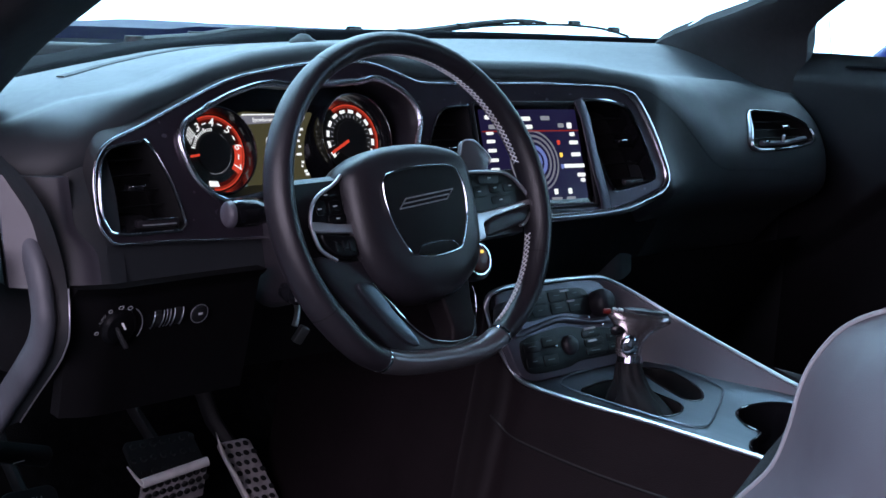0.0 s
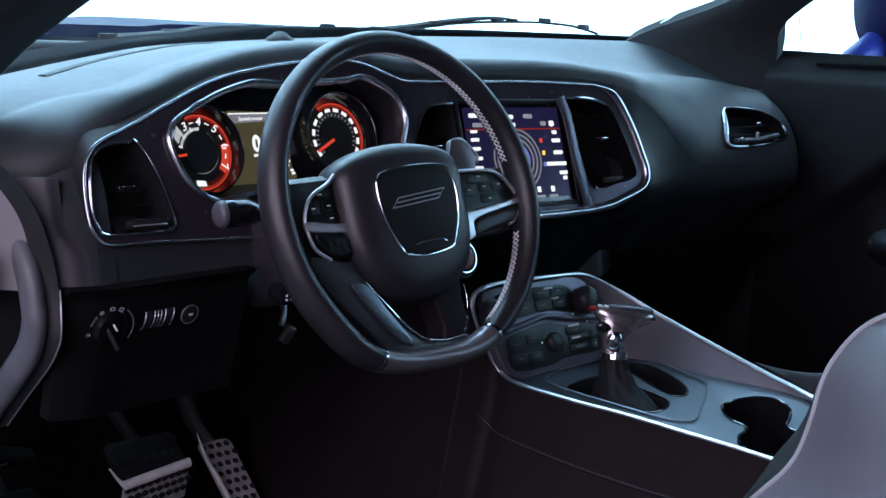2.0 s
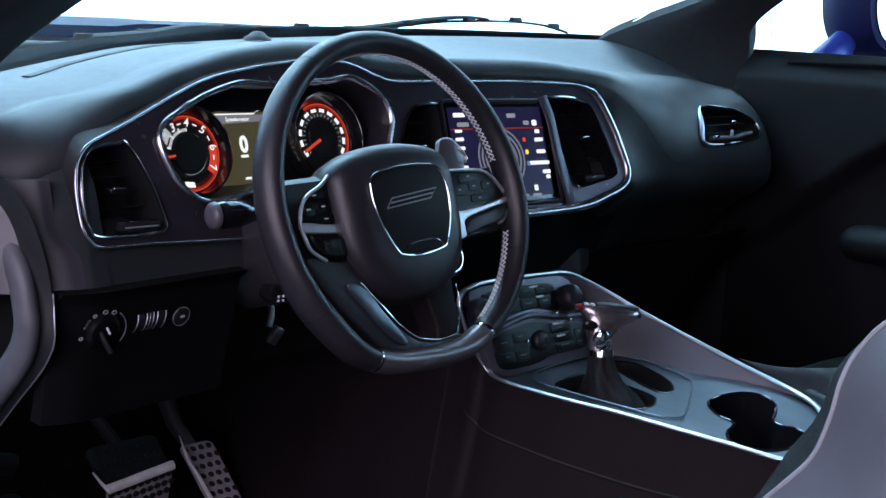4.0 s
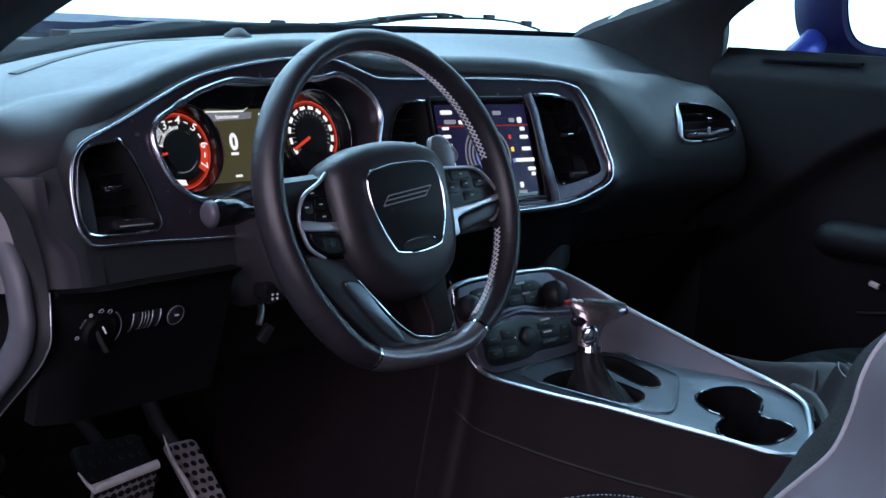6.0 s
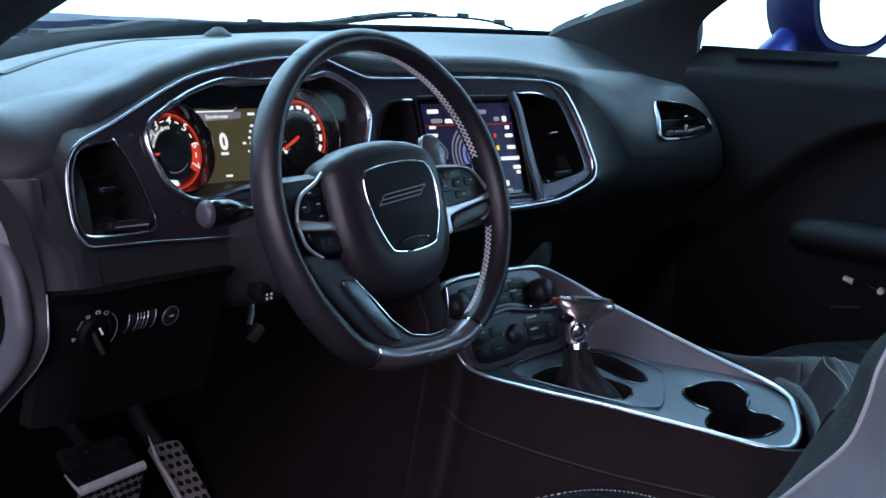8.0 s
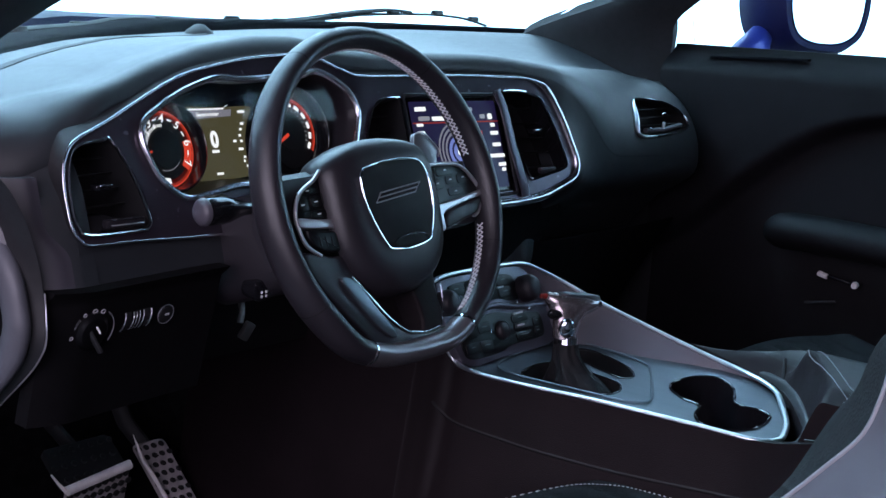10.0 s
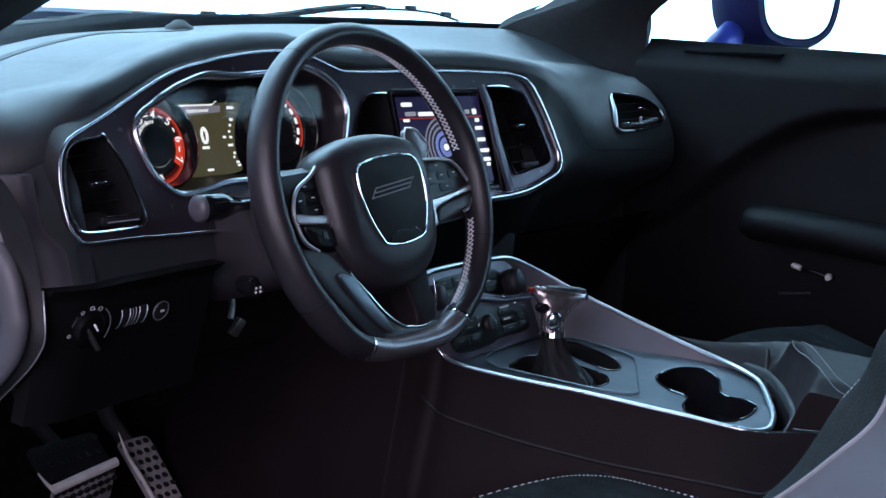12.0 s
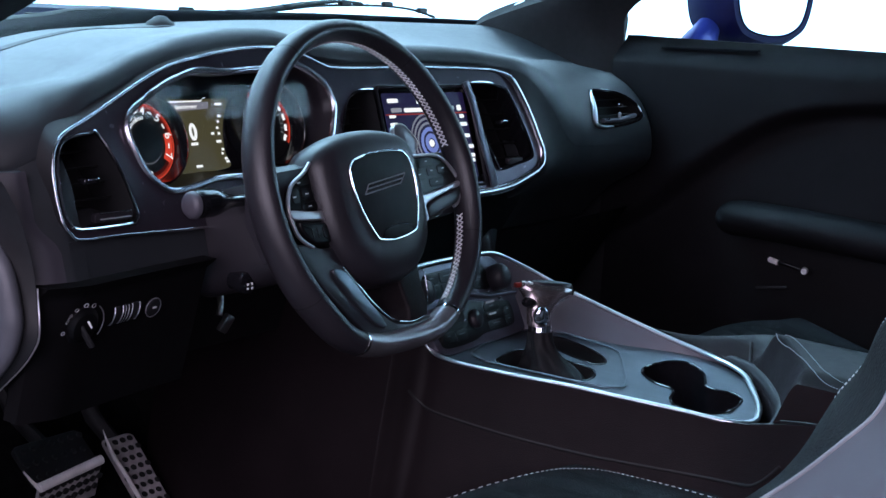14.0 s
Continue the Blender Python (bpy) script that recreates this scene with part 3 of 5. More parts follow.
part("thumbwheel_rib", box(face(-0.205, 0.6, 0.003), (0.036, 0.003, 0.0016), 0.0005), M_CHROME, v1)
part("thumbwheel_rib", box(face(-0.205, 0.5945, 0.003), (0.036, 0.003, 0.0012), 0.0005), M_SILVER, v1)
part("thumbwheel", box(face(0.468, 0.608, -0.002), (0.034, 0.008, 0.008), 0.002), M_FACE, v3)


# ---- instrument cluster ----
def clus(x, z, h=0.0):
    return face(x, z, h) + Vector((0, 0.055, 0))
ic = thing("instrument_cluster", clus(0, 0.62), "lit instrument cluster with two red-ringed dials and an olive display", "instruments")
part("ring_trim", upto(CLUSTER, face, 0.003, 0.0038, 8), M_EDGE, ic, "silver cluster surround")
hood = [[face(a, b, 0.002) for a, b in CLUSTER], [face(a * 0.985, b, -0.02) for a, b in CLUSTER], [clus(a * 0.97, 0.668 + (b - 0.668) * 0.97, -0.014) for a, b in CLUSTER]]
part("hood", loft(hood, True, False), M_FACE, ic)
part("backplate", plate([(a * 0.99, 0.668 + (b - 0.668) * 0.99) for a, b in CLUSTER], clus, -0.022, -0.014), M_GLOSS, ic)

def arc_band(cx, cz, r0, r1, a0, a1, h, n=40, fn=clus):
    bm = bmesh.new()
    rows = []
    for k in range(n + 1):
        f = radians(a0 + (a1 - a0) * k / n)
        rows.append([bm.verts.new(fn(cx + r * math.cos(f), cz + r * math.sin(f), h)) for r in (r0, r1)])
    for p, q in zip(rows, rows[1:]):
        bm.faces.new((p[0], p[1], q[1], q[0]))
    return bm

def spoke(cx, cz, ang, r0, r1, w, h0, h1):
    f = radians(ang)
    c, s = math.cos(f), math.sin(f)
    return plate([(cx + r0 * c - w * s, cz + r0 * s + w * c), (cx + r0 * c + w * s, cz + r0 * s - w * c), (cx + r1 * c + w * s, cz + r1 * s - w * c), (cx + r1 * c - w * s, cz + r1 * s + w * c)], clus, h0, h1)

DH = 0.007
def dial(name, cx, cz, r, flare, sweep_from, sweep_to, label):
    """A deep round dial: lit face at the bottom of a black collar with a thin bright rim."""
    d = part(name, plate(disc(cx, cz, r + 0.001, 48), clus, -0.010, DH, 0.001), M_BLACK, ic, label)
    collar = [[clus(cx + q * math.cos(f), cz + q * math.sin(f), h) for f in (2 * math.pi * j / 56 for j in range(56))] for q, h in ((r + 0.0004, DH - 0.001), (r + 0.002, DH + 0.004), (r + flare, 0.022), (r + flare + 0.002, 0.0225), (r + flare + 0.003, 0.020), (r + 0.004, -0.012))]
    part("collar", loft(collar, True, False), M_GLOSS, d, "glossy black dial collar")
    part("bright_rim", sweep([clus(cx + (r + flare + 0.0015) * math.cos(radians(a)), cz + (r + flare + 0.0015) * math.sin(radians(a)), 0.0232) for a in range(-60, 215, 5)], 0.0006, None, 6, up=lambda i: W_N), M_CHROME, d, "thin bright rim")
    for q0, q1, m in ((0.80, 0.90, G_DRED), (0.90, 0.965, G_MRED), (0.965, 1.0, G_RED)):
        part("red_glow_ring", arc_band(cx, cz, r * q0, r * q1, sweep_from, sweep_to, DH + 0.0006), m, d)
    part("inner_dial", plate(disc(cx, cz, r * 0.53, 40), clus, DH, DH + 0.004, 0.001), M_BLACK, d)
    return d

TX, TZ, TR = -0.105, 0.651, 0.039
tach = dial("tachometer", TX, TZ, TR, 0.0045, -97, 112, "dark round tachometer with a red lit rim")
part("red_line", arc_band(TX, TZ, TR * 0.68, TR * 0.93, -40, 14, DH + 0.0009), G_RED, tach)
for k in range(7):
    part("hatch_line", arc_band(TX, TZ, TR * (0.72 + 0.04 * k), TR * (0.738 + 0.04 * k), 133, 160 - 2 * k, DH + 0.0012, 8), G_WHITE, tach)
for k in range(15):
    part("tick", spoke(TX, TZ, 165 - 5.5 * k, TR * 0.58, TR * (0.66 if k % 5 else 0.70), 0.0004 if k % 5 else 0.0007, DH + 0.0008, DH + 0.0014), G_WHITE, tach)
part("inner_circle", arc_band(TX, TZ, TR * 0.555, TR * 0.57, -110, 60, DH + 0.001), G_DIM, tach)
for a in (104, 67, 28, -10):
    part("dash", spoke(TX, TZ, a, TR * 0.80 - 0.0006, TR * 0.80 + 0.0006, 0.0026, DH + 0.001, DH + 0.0016), G_WHITE, tach)
for txt, ang in (("3", 122), ("4", 87), ("5", 48), ("6", 9), ("7", -30)):
    f = radians(ang)
    part("numeral", lettering(txt, clus, TX + TR * 0.80 * math.cos(f), TZ + TR * 0.80 * math.sin(f), 0.0084, DH + 0.0022, slant=0.2, turn=0.75 * (f - math.pi / 2), stretch=1.1, bold=0.02), G_WHITE, tach)
part("legend_bar", plate([(TX - 0.010, TZ - 0.0345), (TX + 0.002, TZ - 0.0350), (TX + 0.0005, TZ - 0.0295), (TX - 0.0105, TZ - 0.0285)], clus, DH + 0.0006, DH + 0.0012), G_WHITE, tach)
part("needle", spoke(TX, TZ, 186, 0.020, 0.031, 0.0012, DH + 0.004, DH + 0.0052), G_RED, tach)

SX, SZ, SR = 0.080, 0.6605, 0.039
spd = dial("speedometer", SX, SZ, SR, 0.0080, -35, 122, "dark round speedometer with a red lit rim")
for k in range(12):
    f = radians(212 - 22 * k)
    q = [(SX + 0.0312 * math.cos(f) + a * math.sin(f) + b * math.cos(f), SZ + 0.0312 * math.sin(f) - a * math.cos(f) + b * math.sin(f)) for a, b in ((-0.0036, -0.0019), (0.0036, -0.0019), (0.0036, 0.0019), (-0.0036, 0.0019))]
    part("numeral_bar", plate(q, clus, DH + 0.001, DH + 0.0016), G_WHITE, spd)
for k in range(22):
    part("tick", spoke(SX, SZ, 218 - 11.4 * k, SR * 0.62, SR * 0.70, 0.0004, DH + 0.0008, DH + 0.0014), G_DIM, spd)
part("needle", spoke(SX, SZ, 207, 0.006, 0.034, 0.0016, DH + 0.004, DH + 0.0055), G_RED, spd)

DD = -0.008
disp = part("info_display", plate(curve2([(-0.066, 0.6181), (-0.02, 0.6178), (0.0113, 0.6175), (0.0283, 0.6213), (0.0235, 0.6343), (0.0245, 0.6559), (0.0324, 0.6774), (0.0402, 0.6897), (0.0372, 0.6948), (-0.01, 0.6945), (-0.062, 0.694), (-0.058, 0.660)], 3), clus, -0.013, DD), G_OLIVE, ic, "olive lit information display")
part("title_band", plate([(-0.058, 0.6822), (0.0098, 0.6846), (0.0118, 0.6917), (-0.058, 0.6921)], clus, DD, DD + 0.0004), G_LILAC, disp)
part("title_line", plate([(-0.053, 0.6923), (-0.0002, 0.6921), (0.0060, 0.6965), (0.0078, 0.6965), (0.0010, 0.6936), (-0.052, 0.6938)], clus, DD, DD + 0.0008), G_WHITE, disp)
part("title", lettering("Speedometer", clus, -0.0235, 0.6872, 0.0042, DD + 0.0009, bold=0.03), G_WHITE, disp, "white word Speedometer")
part("speed_digit", lettering("0", clus, -0.0203, 0.6592, 0.0165, DD + 0.0009, bold=0.07, stretch=0.92), G_WHITE, disp)
part("unit_bar", plate(rrect(-0.0208, 0.6473, 0.010, 0.0030, 0.0006, 2), clus, DD, DD + 0.0008), G_WHITE, disp)
part("icon_bar", plate(rrect(-0.020, 0.6233, 0.009, 0.0026, 0.0006, 2), clus, DD, DD + 0.0008), G_WHITE, disp)
for dx, dz, w in ((0.0259, 0.6889, 0.011), (0.024, 0.6758, 0.0050), (0.0206, 0.6697, 0.0034), (0.0178, 0.663, 0.0036), (0.0092, 0.6572, 0.0050), (0.0187, 0.6567, 0.0040), (0.0163, 0.6482, 0.0080), (0.020, 0.6393, 0.0036), (0.0185, 0.6350, 0.0026), (0.0225, 0.6292, 0.0046), (0.0240, 0.6258, 0.0050)):
    part("gear_mark", plate(rrect(dx, dz, w * 0.9, 0.0028, 0.0006, 2), clus, DD, DD + 0.0008), G_WHITE, disp)
lens = part("lens", region(lambda a, b, h: face(a, b, -0.016 + 0.010 * ((b - 0.67) / 0.06) ** 2), -0.172, 0.152, 0.608, 0.738, 0.004, lambda a, b: inside(a * 1.03, b, CLUSTER)), M_LENS, ic, "clear cluster lens")
lens.visible_shadow = False


# ---- touchscreen ----
ts = thing("touchscreen", face(0.317, 0.585), "lit centre touchscreen with blue rings and menu rows", "touchscreen")
part("glass", plate(SCREEN, face, -0.012, -0.003, 0.001), M_GLOSS, ts)
part("lit_area", plate(rrect(0.317, 0.645, 0.152, 0.110, 0.002, 2), face, -0.003, -0.0022), G_SCREEN, ts, "dark blue lit picture")
part("screen_frame", upto(rrect(0.317, 0.644, 0.172, 0.128, 0.006), face, 0.0005, 0.0022, 6), M_FACE, ts)
part("silver_post", sweep([face(0.397, 0.712, 0.003), face(0.403, 0.690, 0.004), face(0.407, 0.64, 0.004), face(0.414, 0.585, 0.004), face(0.416, 0.574, 0.001)], 0.009, 0.003, 10, up=lambda i: W_N), M_PANEL, ts, "grey metal post beside the screen")
def scr(name, x, z, w, h, m, lift=-0.0002):
    part(name, plate(rrect(x, z, w, h, min(w, h) * 0.2, 1), face, -0.0024, lift), m, ts)
scr("status_line", 0.317, 0.6736, 0.150, 0.0013, G_MRED)
for x, z, w in ((0.258, 0.6905, 0.018), (0.310, 0.6884, 0.017), (0.342, 0.6890, 0.014)):
    scr("status_bar", x, z, w, 0.0050, G_DIM if x > 0.33 else G_WHITE)
scr("title_bar", 0.262, 0.6790, 0.018, 0.0050, G_DIM)
scr("title_bar", 0.298, 0.6785, 0.044, 0.0050, G_WHITE)
scr("title_icon", 0.3654, 0.6799, 0.0085, 0.0050, G_DIM)
scr("title_icon", 0.3790, 0.6798, 0.0070, 0.0070, G_WHITE)
for z, w in ((0.6746, 0.010), (0.6646, 0.012), (0.6538, 0.012), (0.6424, 0.014), (0.6310, 0.012)):
    scr("menu_bar", 0.2530, z - 0.003, w, 0.0040, G_WHITE)
for x, z, w in ((0.3815, 0.6690, 0.007), (0.3820, 0.6587, 0.013), (0.3826, 0.6439, 0.014), (0.3770, 0.6299, 0.032), (0.3865, 0.6186, 0.012), (0.3879, 0.6122, 0.006)):
    scr("menu_bar", x, z, w, 0.0046, G_WHITE)
for x, z, m in ((0.3576, 0.6590, G_RED), (0.3590, 0.6436, G_AMBER), (0.3585, 0.6295, G_BLUE)):
    scr("menu_icon", x, z, 0.0040, 0.0055, m)
for k in range(6):
    scr("tray_icon", 0.2525 + 0.0224 * k, 0.5990, 0.0055, 0.0070, G_WHITE)
    scr("tray_bar", 0.2525 + 0.0224 * k, 0.5906, 0.0135 if k % 2 else 0.016, 0.0030, G_DIM)
for r, w, m in ((0.006, 0.006, G_BLUE), (0.0150, 0.0050, G_BLUE), (0.0235, 0.0030, G_LILAC), (0.0295, 0.0030, G_LILAC), (0.0355, 0.0026, G_LILAC)):
    part("ring_graphic", arc_band(0.315, 0.6365, r, r + w, 0, 360, 0.0, 56, face), m, ts)
part("ring_core", plate(disc(0.315, 0.6365, 0.0045, 20), face, -0.0024, 0.0), G_WHITE, ts)


# ---- steering wheel ----
sw = thing("steering_wheel", tuple(W_O), "black leather flat-bottomed steering wheel with pale cross stitching", "steering wheel")
FLAT, RIM_TURN = -0.1734, radians(-5.1)

def rim_pt(ang):
    u, v = 0.1669 * math.sin(ang), 0.1625 * math.cos(ang)
    f = FLAT + 0.02 + 0.021 * u
    if v < f:
        d = f - v
        v = f - d / (1 + d / 0.0141)
    c, s = math.cos(RIM_TURN), math.sin(RIM_TURN)
    grow = 1 + 0.042 * math.exp(-((math.degrees(ang) % 360 - 211) / 13) ** 2) + 0.013 * math.exp(-((math.degrees(ang) % 360 - 234) / 16) ** 2)
    return (c * u - s * v) * grow + 0.0074, (s * u + c * v) * grow + 0.0083

def rim_r(ang):
    return 0.0112 + 0.0013 * math.sin(ang) ** 2 + 0.0015 * math.exp(-((math.degrees(ang) % 360 - 228) / 20) ** 2)

RIM_DEEP, RIM_LIFT = 1.38, -0.0113

def rim_piece(a0, a1, n, grow=1.0, closed=False):
    rings = []
    for k in range(n + (0 if closed else 1)):
        a = radians(a0 + (a1 - a0) * k / n)
        u, v = rim_pt(a)
        p, q = rim_pt(a - 0.02), rim_pt(a + 0.02)
        t = Vector((q[0] - p[0], q[1] - p[1])).normalized()
        nx, ny = -t.y, t.x
        r = rim_r(a) * grow
        rings.append([wheel(u + nx * r * math.cos(f), v + ny * r * math.cos(f), RIM_LIFT + RIM_DEEP * r * math.sin(f)) for f in (2 * math.pi * j / 24 for j in range(24))])
    return loft(rings)
part("rim", rim_piece(-154, 151, 150), M_LEATHER, sw, "black leather rim")
part("rim_insert", rim_piece(152, 205.4, 40, 1.02), M_INSERT, sw, "smooth dark lower rim insert")
part("insert_ring", rim_piece(150.6, 151.6, 2, 1.03), M_CHROME, sw)
part("insert_ring", rim_piece(205.6, 206.4, 2, 1.03), M_CHROME, sw)
for a in (-36, 33, 112, -128):
    part("leather_seam", rim_piece(a - 0.25, a + 0.25, 1, 1.012), M_BLACK, sw)

def thread(a0, a1):
    bm = bmesh.new()
    n = int(abs(a1 - a0) / 2.0)
    for k in range(n):
        for s in (1, -1):
            pts = []
            for e in (0, 0.5, 1):
                a = radians(a0 + (a1 - a0) * (k + e) / n)
                u, v = rim_pt(a)
                l = math.hypot(u, v)
                f = radians(192 + s * (e - 0.5) * 30)
                r = rim_r(a) * 1.01
                pts.append(wheel(u + u / l * r * math.cos(f), v + v / l * r * math.cos(f), RIM_LIFT + RIM_DEEP * r * math.sin(f)))
            sweep(pts, 0.0009, None, 5, bm=bm, up=(0, -1, 0.3))
    return bm
part("cross_stitch", thread(-62, 74), M_THREAD, sw, "pale grey cross stitching")
part("cross_stitch", thread(104, 146), M_THREAD, sw, "pale grey cross stitching")
part("cross_stitch", thread(-146, -104), M_THREAD, sw, "pale grey cross stitching")

# airbag cover
HUB = curve2([(-0.082, 0.046), (-0.05, 0.061), (0.0, 0.066), (0.05, 0.061), (0.080, 0.046), (0.085, 0.010), (0.081, -0.032), (0.068, -0.064), (0.036, -0.085), (0.0, -0.090), (-0.036, -0.085), (-0.068, -0.064), (-0.084, -0.032), (-0.087, 0.010)], 6)
rings = []
for s, h in ((0.88, -0.055), (0.99, -0.042), (1.03, -0.026), (1.02, -0.014), (0.98, -0.005), (0.91, 0.001), (0.80, 0.0045), (0.66, 0.0062), (0.4, 0.007)):
    rings.append([wheel(a * s * 0.95 - 0.002, -0.004 + (b + 0.004) * s, h) for a, b in HUB])
part("airbag_cover", loft(rings), M_LEATHER, sw, "black padded airbag cover")
PLATE = curve2([(-0.051, 0.027), (-0.046, 0.034), (-0.036, 0.0375), (0.0, 0.0405), (0.034, 0.0385), (0.044, 0.035), (0.050, 0.027), (0.0525, 0.008), (0.048, -0.015), (0.036, -0.039), (0.028, -0.0455), (0.0, -0.0485), (-0.028, -0.0455), (-0.036, -0.039), (-0.047, -0.015), (-0.052, 0.008)], 6)
part("badge_plate", plate(PLATE, wheel, 0.003, 0.0085, 0.001), M_BADGE, sw, "dark badge plate")
part("badge_ring", sweep([wheel(a, b, 0.0085) for a, b in PLATE], 0.0013, None, 8, True, up=lambda i: W_N), M_CHROME, sw, "thin chrome badge ring")
part("badge_tab", plate(curve2([(-0.026, -0.044), (-0.020, -0.037), (0.0, -0.0350), (0.020, -0.037), (0.026, -0.044), (0.0, -0.0470)], 5), wheel, 0.008, 0.0100, 0.0006), M_BADGE, sw)
part("badge_tab_edge", sweep([wheel(a, b, 0.0100) for a, b in curve2([(-0.028, -0.0445), (-0.020, -0.037), (0.0, -0.0350), (0.020, -0.037), (0.028, -0.0445)], 5, False)], 0.0008, None, 6, up=lambda i: W_N), M_CHROME, sw)
# plain slanted outlines in place of the maker's emblem
def slant(x, z):
    return wheel(x + 0.75 * (z - 0.0035), z + 0.06 * x, 0.0090)
for pts in ([(-0.037, 0.0035), (0.026, 0.0035), (0.030, 0.0125), (-0.034, 0.0125)], [(-0.034, 0.0080), (0.0265, 0.0080)]):
    part("emblem_stroke", sweep([slant(a, b) for a, b in pts], 0.0008, 0.0006, 6, len(pts) > 2, up=lambda i: W_N), M_SILVER, sw)


def pod(s):
    """Switch pod on the left (s = -1) or right (s = 1) spoke."""
    if s < 0:
        panel = [(-0.070, 0.046), (-0.0827, 0.0432), (-0.0936, 0.0353), (-0.114, 0.0266), (-0.1241, 0.0159), (-0.129, 0.0027), (-0.128, -0.0093), (-0.1233, -0.024), (-0.108, -0.036), (-0.0906, -0.0372), (-0.070, -0.040)]
        trim = panel[1:9]
        bar = [(-0.1286, 0.0024), (-0.100, -0.0024), (-0.070, -0.0064), (-0.0706, -0.020), (-0.0724, -0.0385), (-0.0800, -0.0392), (-0.0812, -0.030), (-0.0830, -0.0145), (-0.100, -0.0112), (-0.1270, -0.0066)]
        low = [(-0.1215, -0.0095), (-0.100, -0.0135), (-0.0845, -0.0165), (-0.0832, -0.0300), (-0.0860, -0.0355), (-0.105, -0.0335), (-0.1180, -0.0235)]
        marks = [(-0.0965, 0.0150), (-0.1045, 0.0265), (-0.1150, 0.0140), (-0.0830, 0.0170), (-0.0960, 0.0030)]
        keys = [(-0.0965, 0.0155, 0.014, 0.010), (-0.0985, 0.0275, 0.020, 0.008), (-0.1130, 0.0150, 0.011, 0.014), (-0.0820, 0.0170, 0.010, 0.014), (-0.0960, 0.0030, 0.022, 0.008)]
        arm_u = (0.05, 0.09, 0.125, 0.155)
    else:
        panel = [(0.060, 0.0315), (0.0816, 0.0315), (0.1055, 0.0302), (0.1331, 0.0270), (0.1483, 0.0185), (0.1612, 0.0030), (0.1650, -0.0075), (0.1607, -0.0189), (0.1511, -0.0294), (0.120, -0.0345), (0.0851, -0.0390), (0.060, -0.040)]
        trim = panel[1:9] + [(0.1427, -0.0318)]
        bar = [(0.1650, -0.0050), (0.1308, -0.0088), (0.0887, -0.0115), (0.070, -0.0120), (0.070, -0.0390), (0.0855, -0.0392), (0.0872, -0.030), (0.0915, -0.0215), (0.1287, -0.0150), (0.1620, -0.0112)]
        low = [(0.0935, -0.0225), (0.1290, -0.0165), (0.1588, -0.0130), (0.1560, -0.0215), (0.1457, -0.0292), (0.118, -0.0335), (0.0885, -0.0375)]
        marks = [(0.112, 0.0232), (0.1176, 0.0121), (0.1406, 0.0123), (0.1228, -0.0012), (0.0943, 0.0103)]
        keys = [(0.111, 0.0225, 0.030, 0.010), (0.1175, 0.0115, 0.016, 0.009), (0.1400, 0.0115, 0.020, 0.010), (0.1235, -0.0010, 0.028, 0.009), (0.0950, 0.0100, 0.020, 0.012)]
        arm_u = (0.05, 0.09, 0.125, 0.155)

    def turned(o):
        return o if ORIENT(o) > 0 else o[::-1]
    p = part("switch_pod", plate(turned(curve2(panel, 5)), wheel, -0.034, -0.014, 0.003), M_KNOB, sw, "black switch pod")
    part("pod_trim", sweep([wheel(a, b, -0.0125) for a, b in curve2(trim, 6, False)], 0.0019, 0.0022, 10, up=lambda i: W_N), M_SILVER, p, "satin silver pod trim")
    part("pod_bar", plate(turned(curve2(bar, 4)), wheel, -0.014, -0.0095, 0.0014), M_SILVER, p, "satin cross bar")
    part("rocker", plate(turned(curve2(low, 4)), wheel, -0.014, -0.0085, 0.003), M_LEATHER if s > 0 else M_KNOB, p, "black lower rocker")
    for dx, dz, w, h in keys:
        part("button", plate(rrect(dx, dz, w, h, 0.003, 3), wheel, -0.0145, -0.0130, 0.0006), M_KNOB, p)
    for dx, dz in marks:
        part("button_mark", plate(rrect(dx, dz, 0.0046, 0.0012, 0.0003, 1), wheel, -0.0131, -0.0127), M_MARK, p)
    if s < 0:
        for k in range(3):
            part("rocker_rib", plate(rrect(-0.108 + 0.008 * k, -0.0225 - 0.001 * k, 0.0022, 0.010, 0.0006, 2), wheel, -0.0086, -0.0078), M_LOW, p)
    arm = [[wheel(s * u, b, h) for b, h in ((0.040 if s < 0 else 0.030, -0.018), (0.046 if s < 0 else 0.032, -0.030), (0.0, -0.045), (-0.040, -0.036), (-0.038, -0.022), (0.0, -0.018))] for u in arm_u]
    part("spoke_arm", loft(arm), M_LEATHER, sw)
    if s < 0:
        return
    pad = [(s * a, b) for a, b in ((0.100, 0.030), (0.1130, 0.0610), (0.1170, 0.0690), (0.1235, 0.0715), (0.1350, 0.0700), (0.1440, 0.0620), (0.1535, 0.0500), (0.1500, 0.0420), (0.140, 0.020), (0.120, 0.012))]
    part("shift_paddle", plate(turned(curve2(pad, 5)), wheel, -0.052, -0.047, 0.0015), M_INSERT, sw, "dark satin shift paddle")
    part("paddle_edge", sweep([wheel(a, b, -0.046) for a, b in curve2(pad, 5)[4:36]], 0.0009, None, 6, up=lambda i: W_N), M_SILVER, sw, "silver paddle edge")
pod(1)
pod(-1)
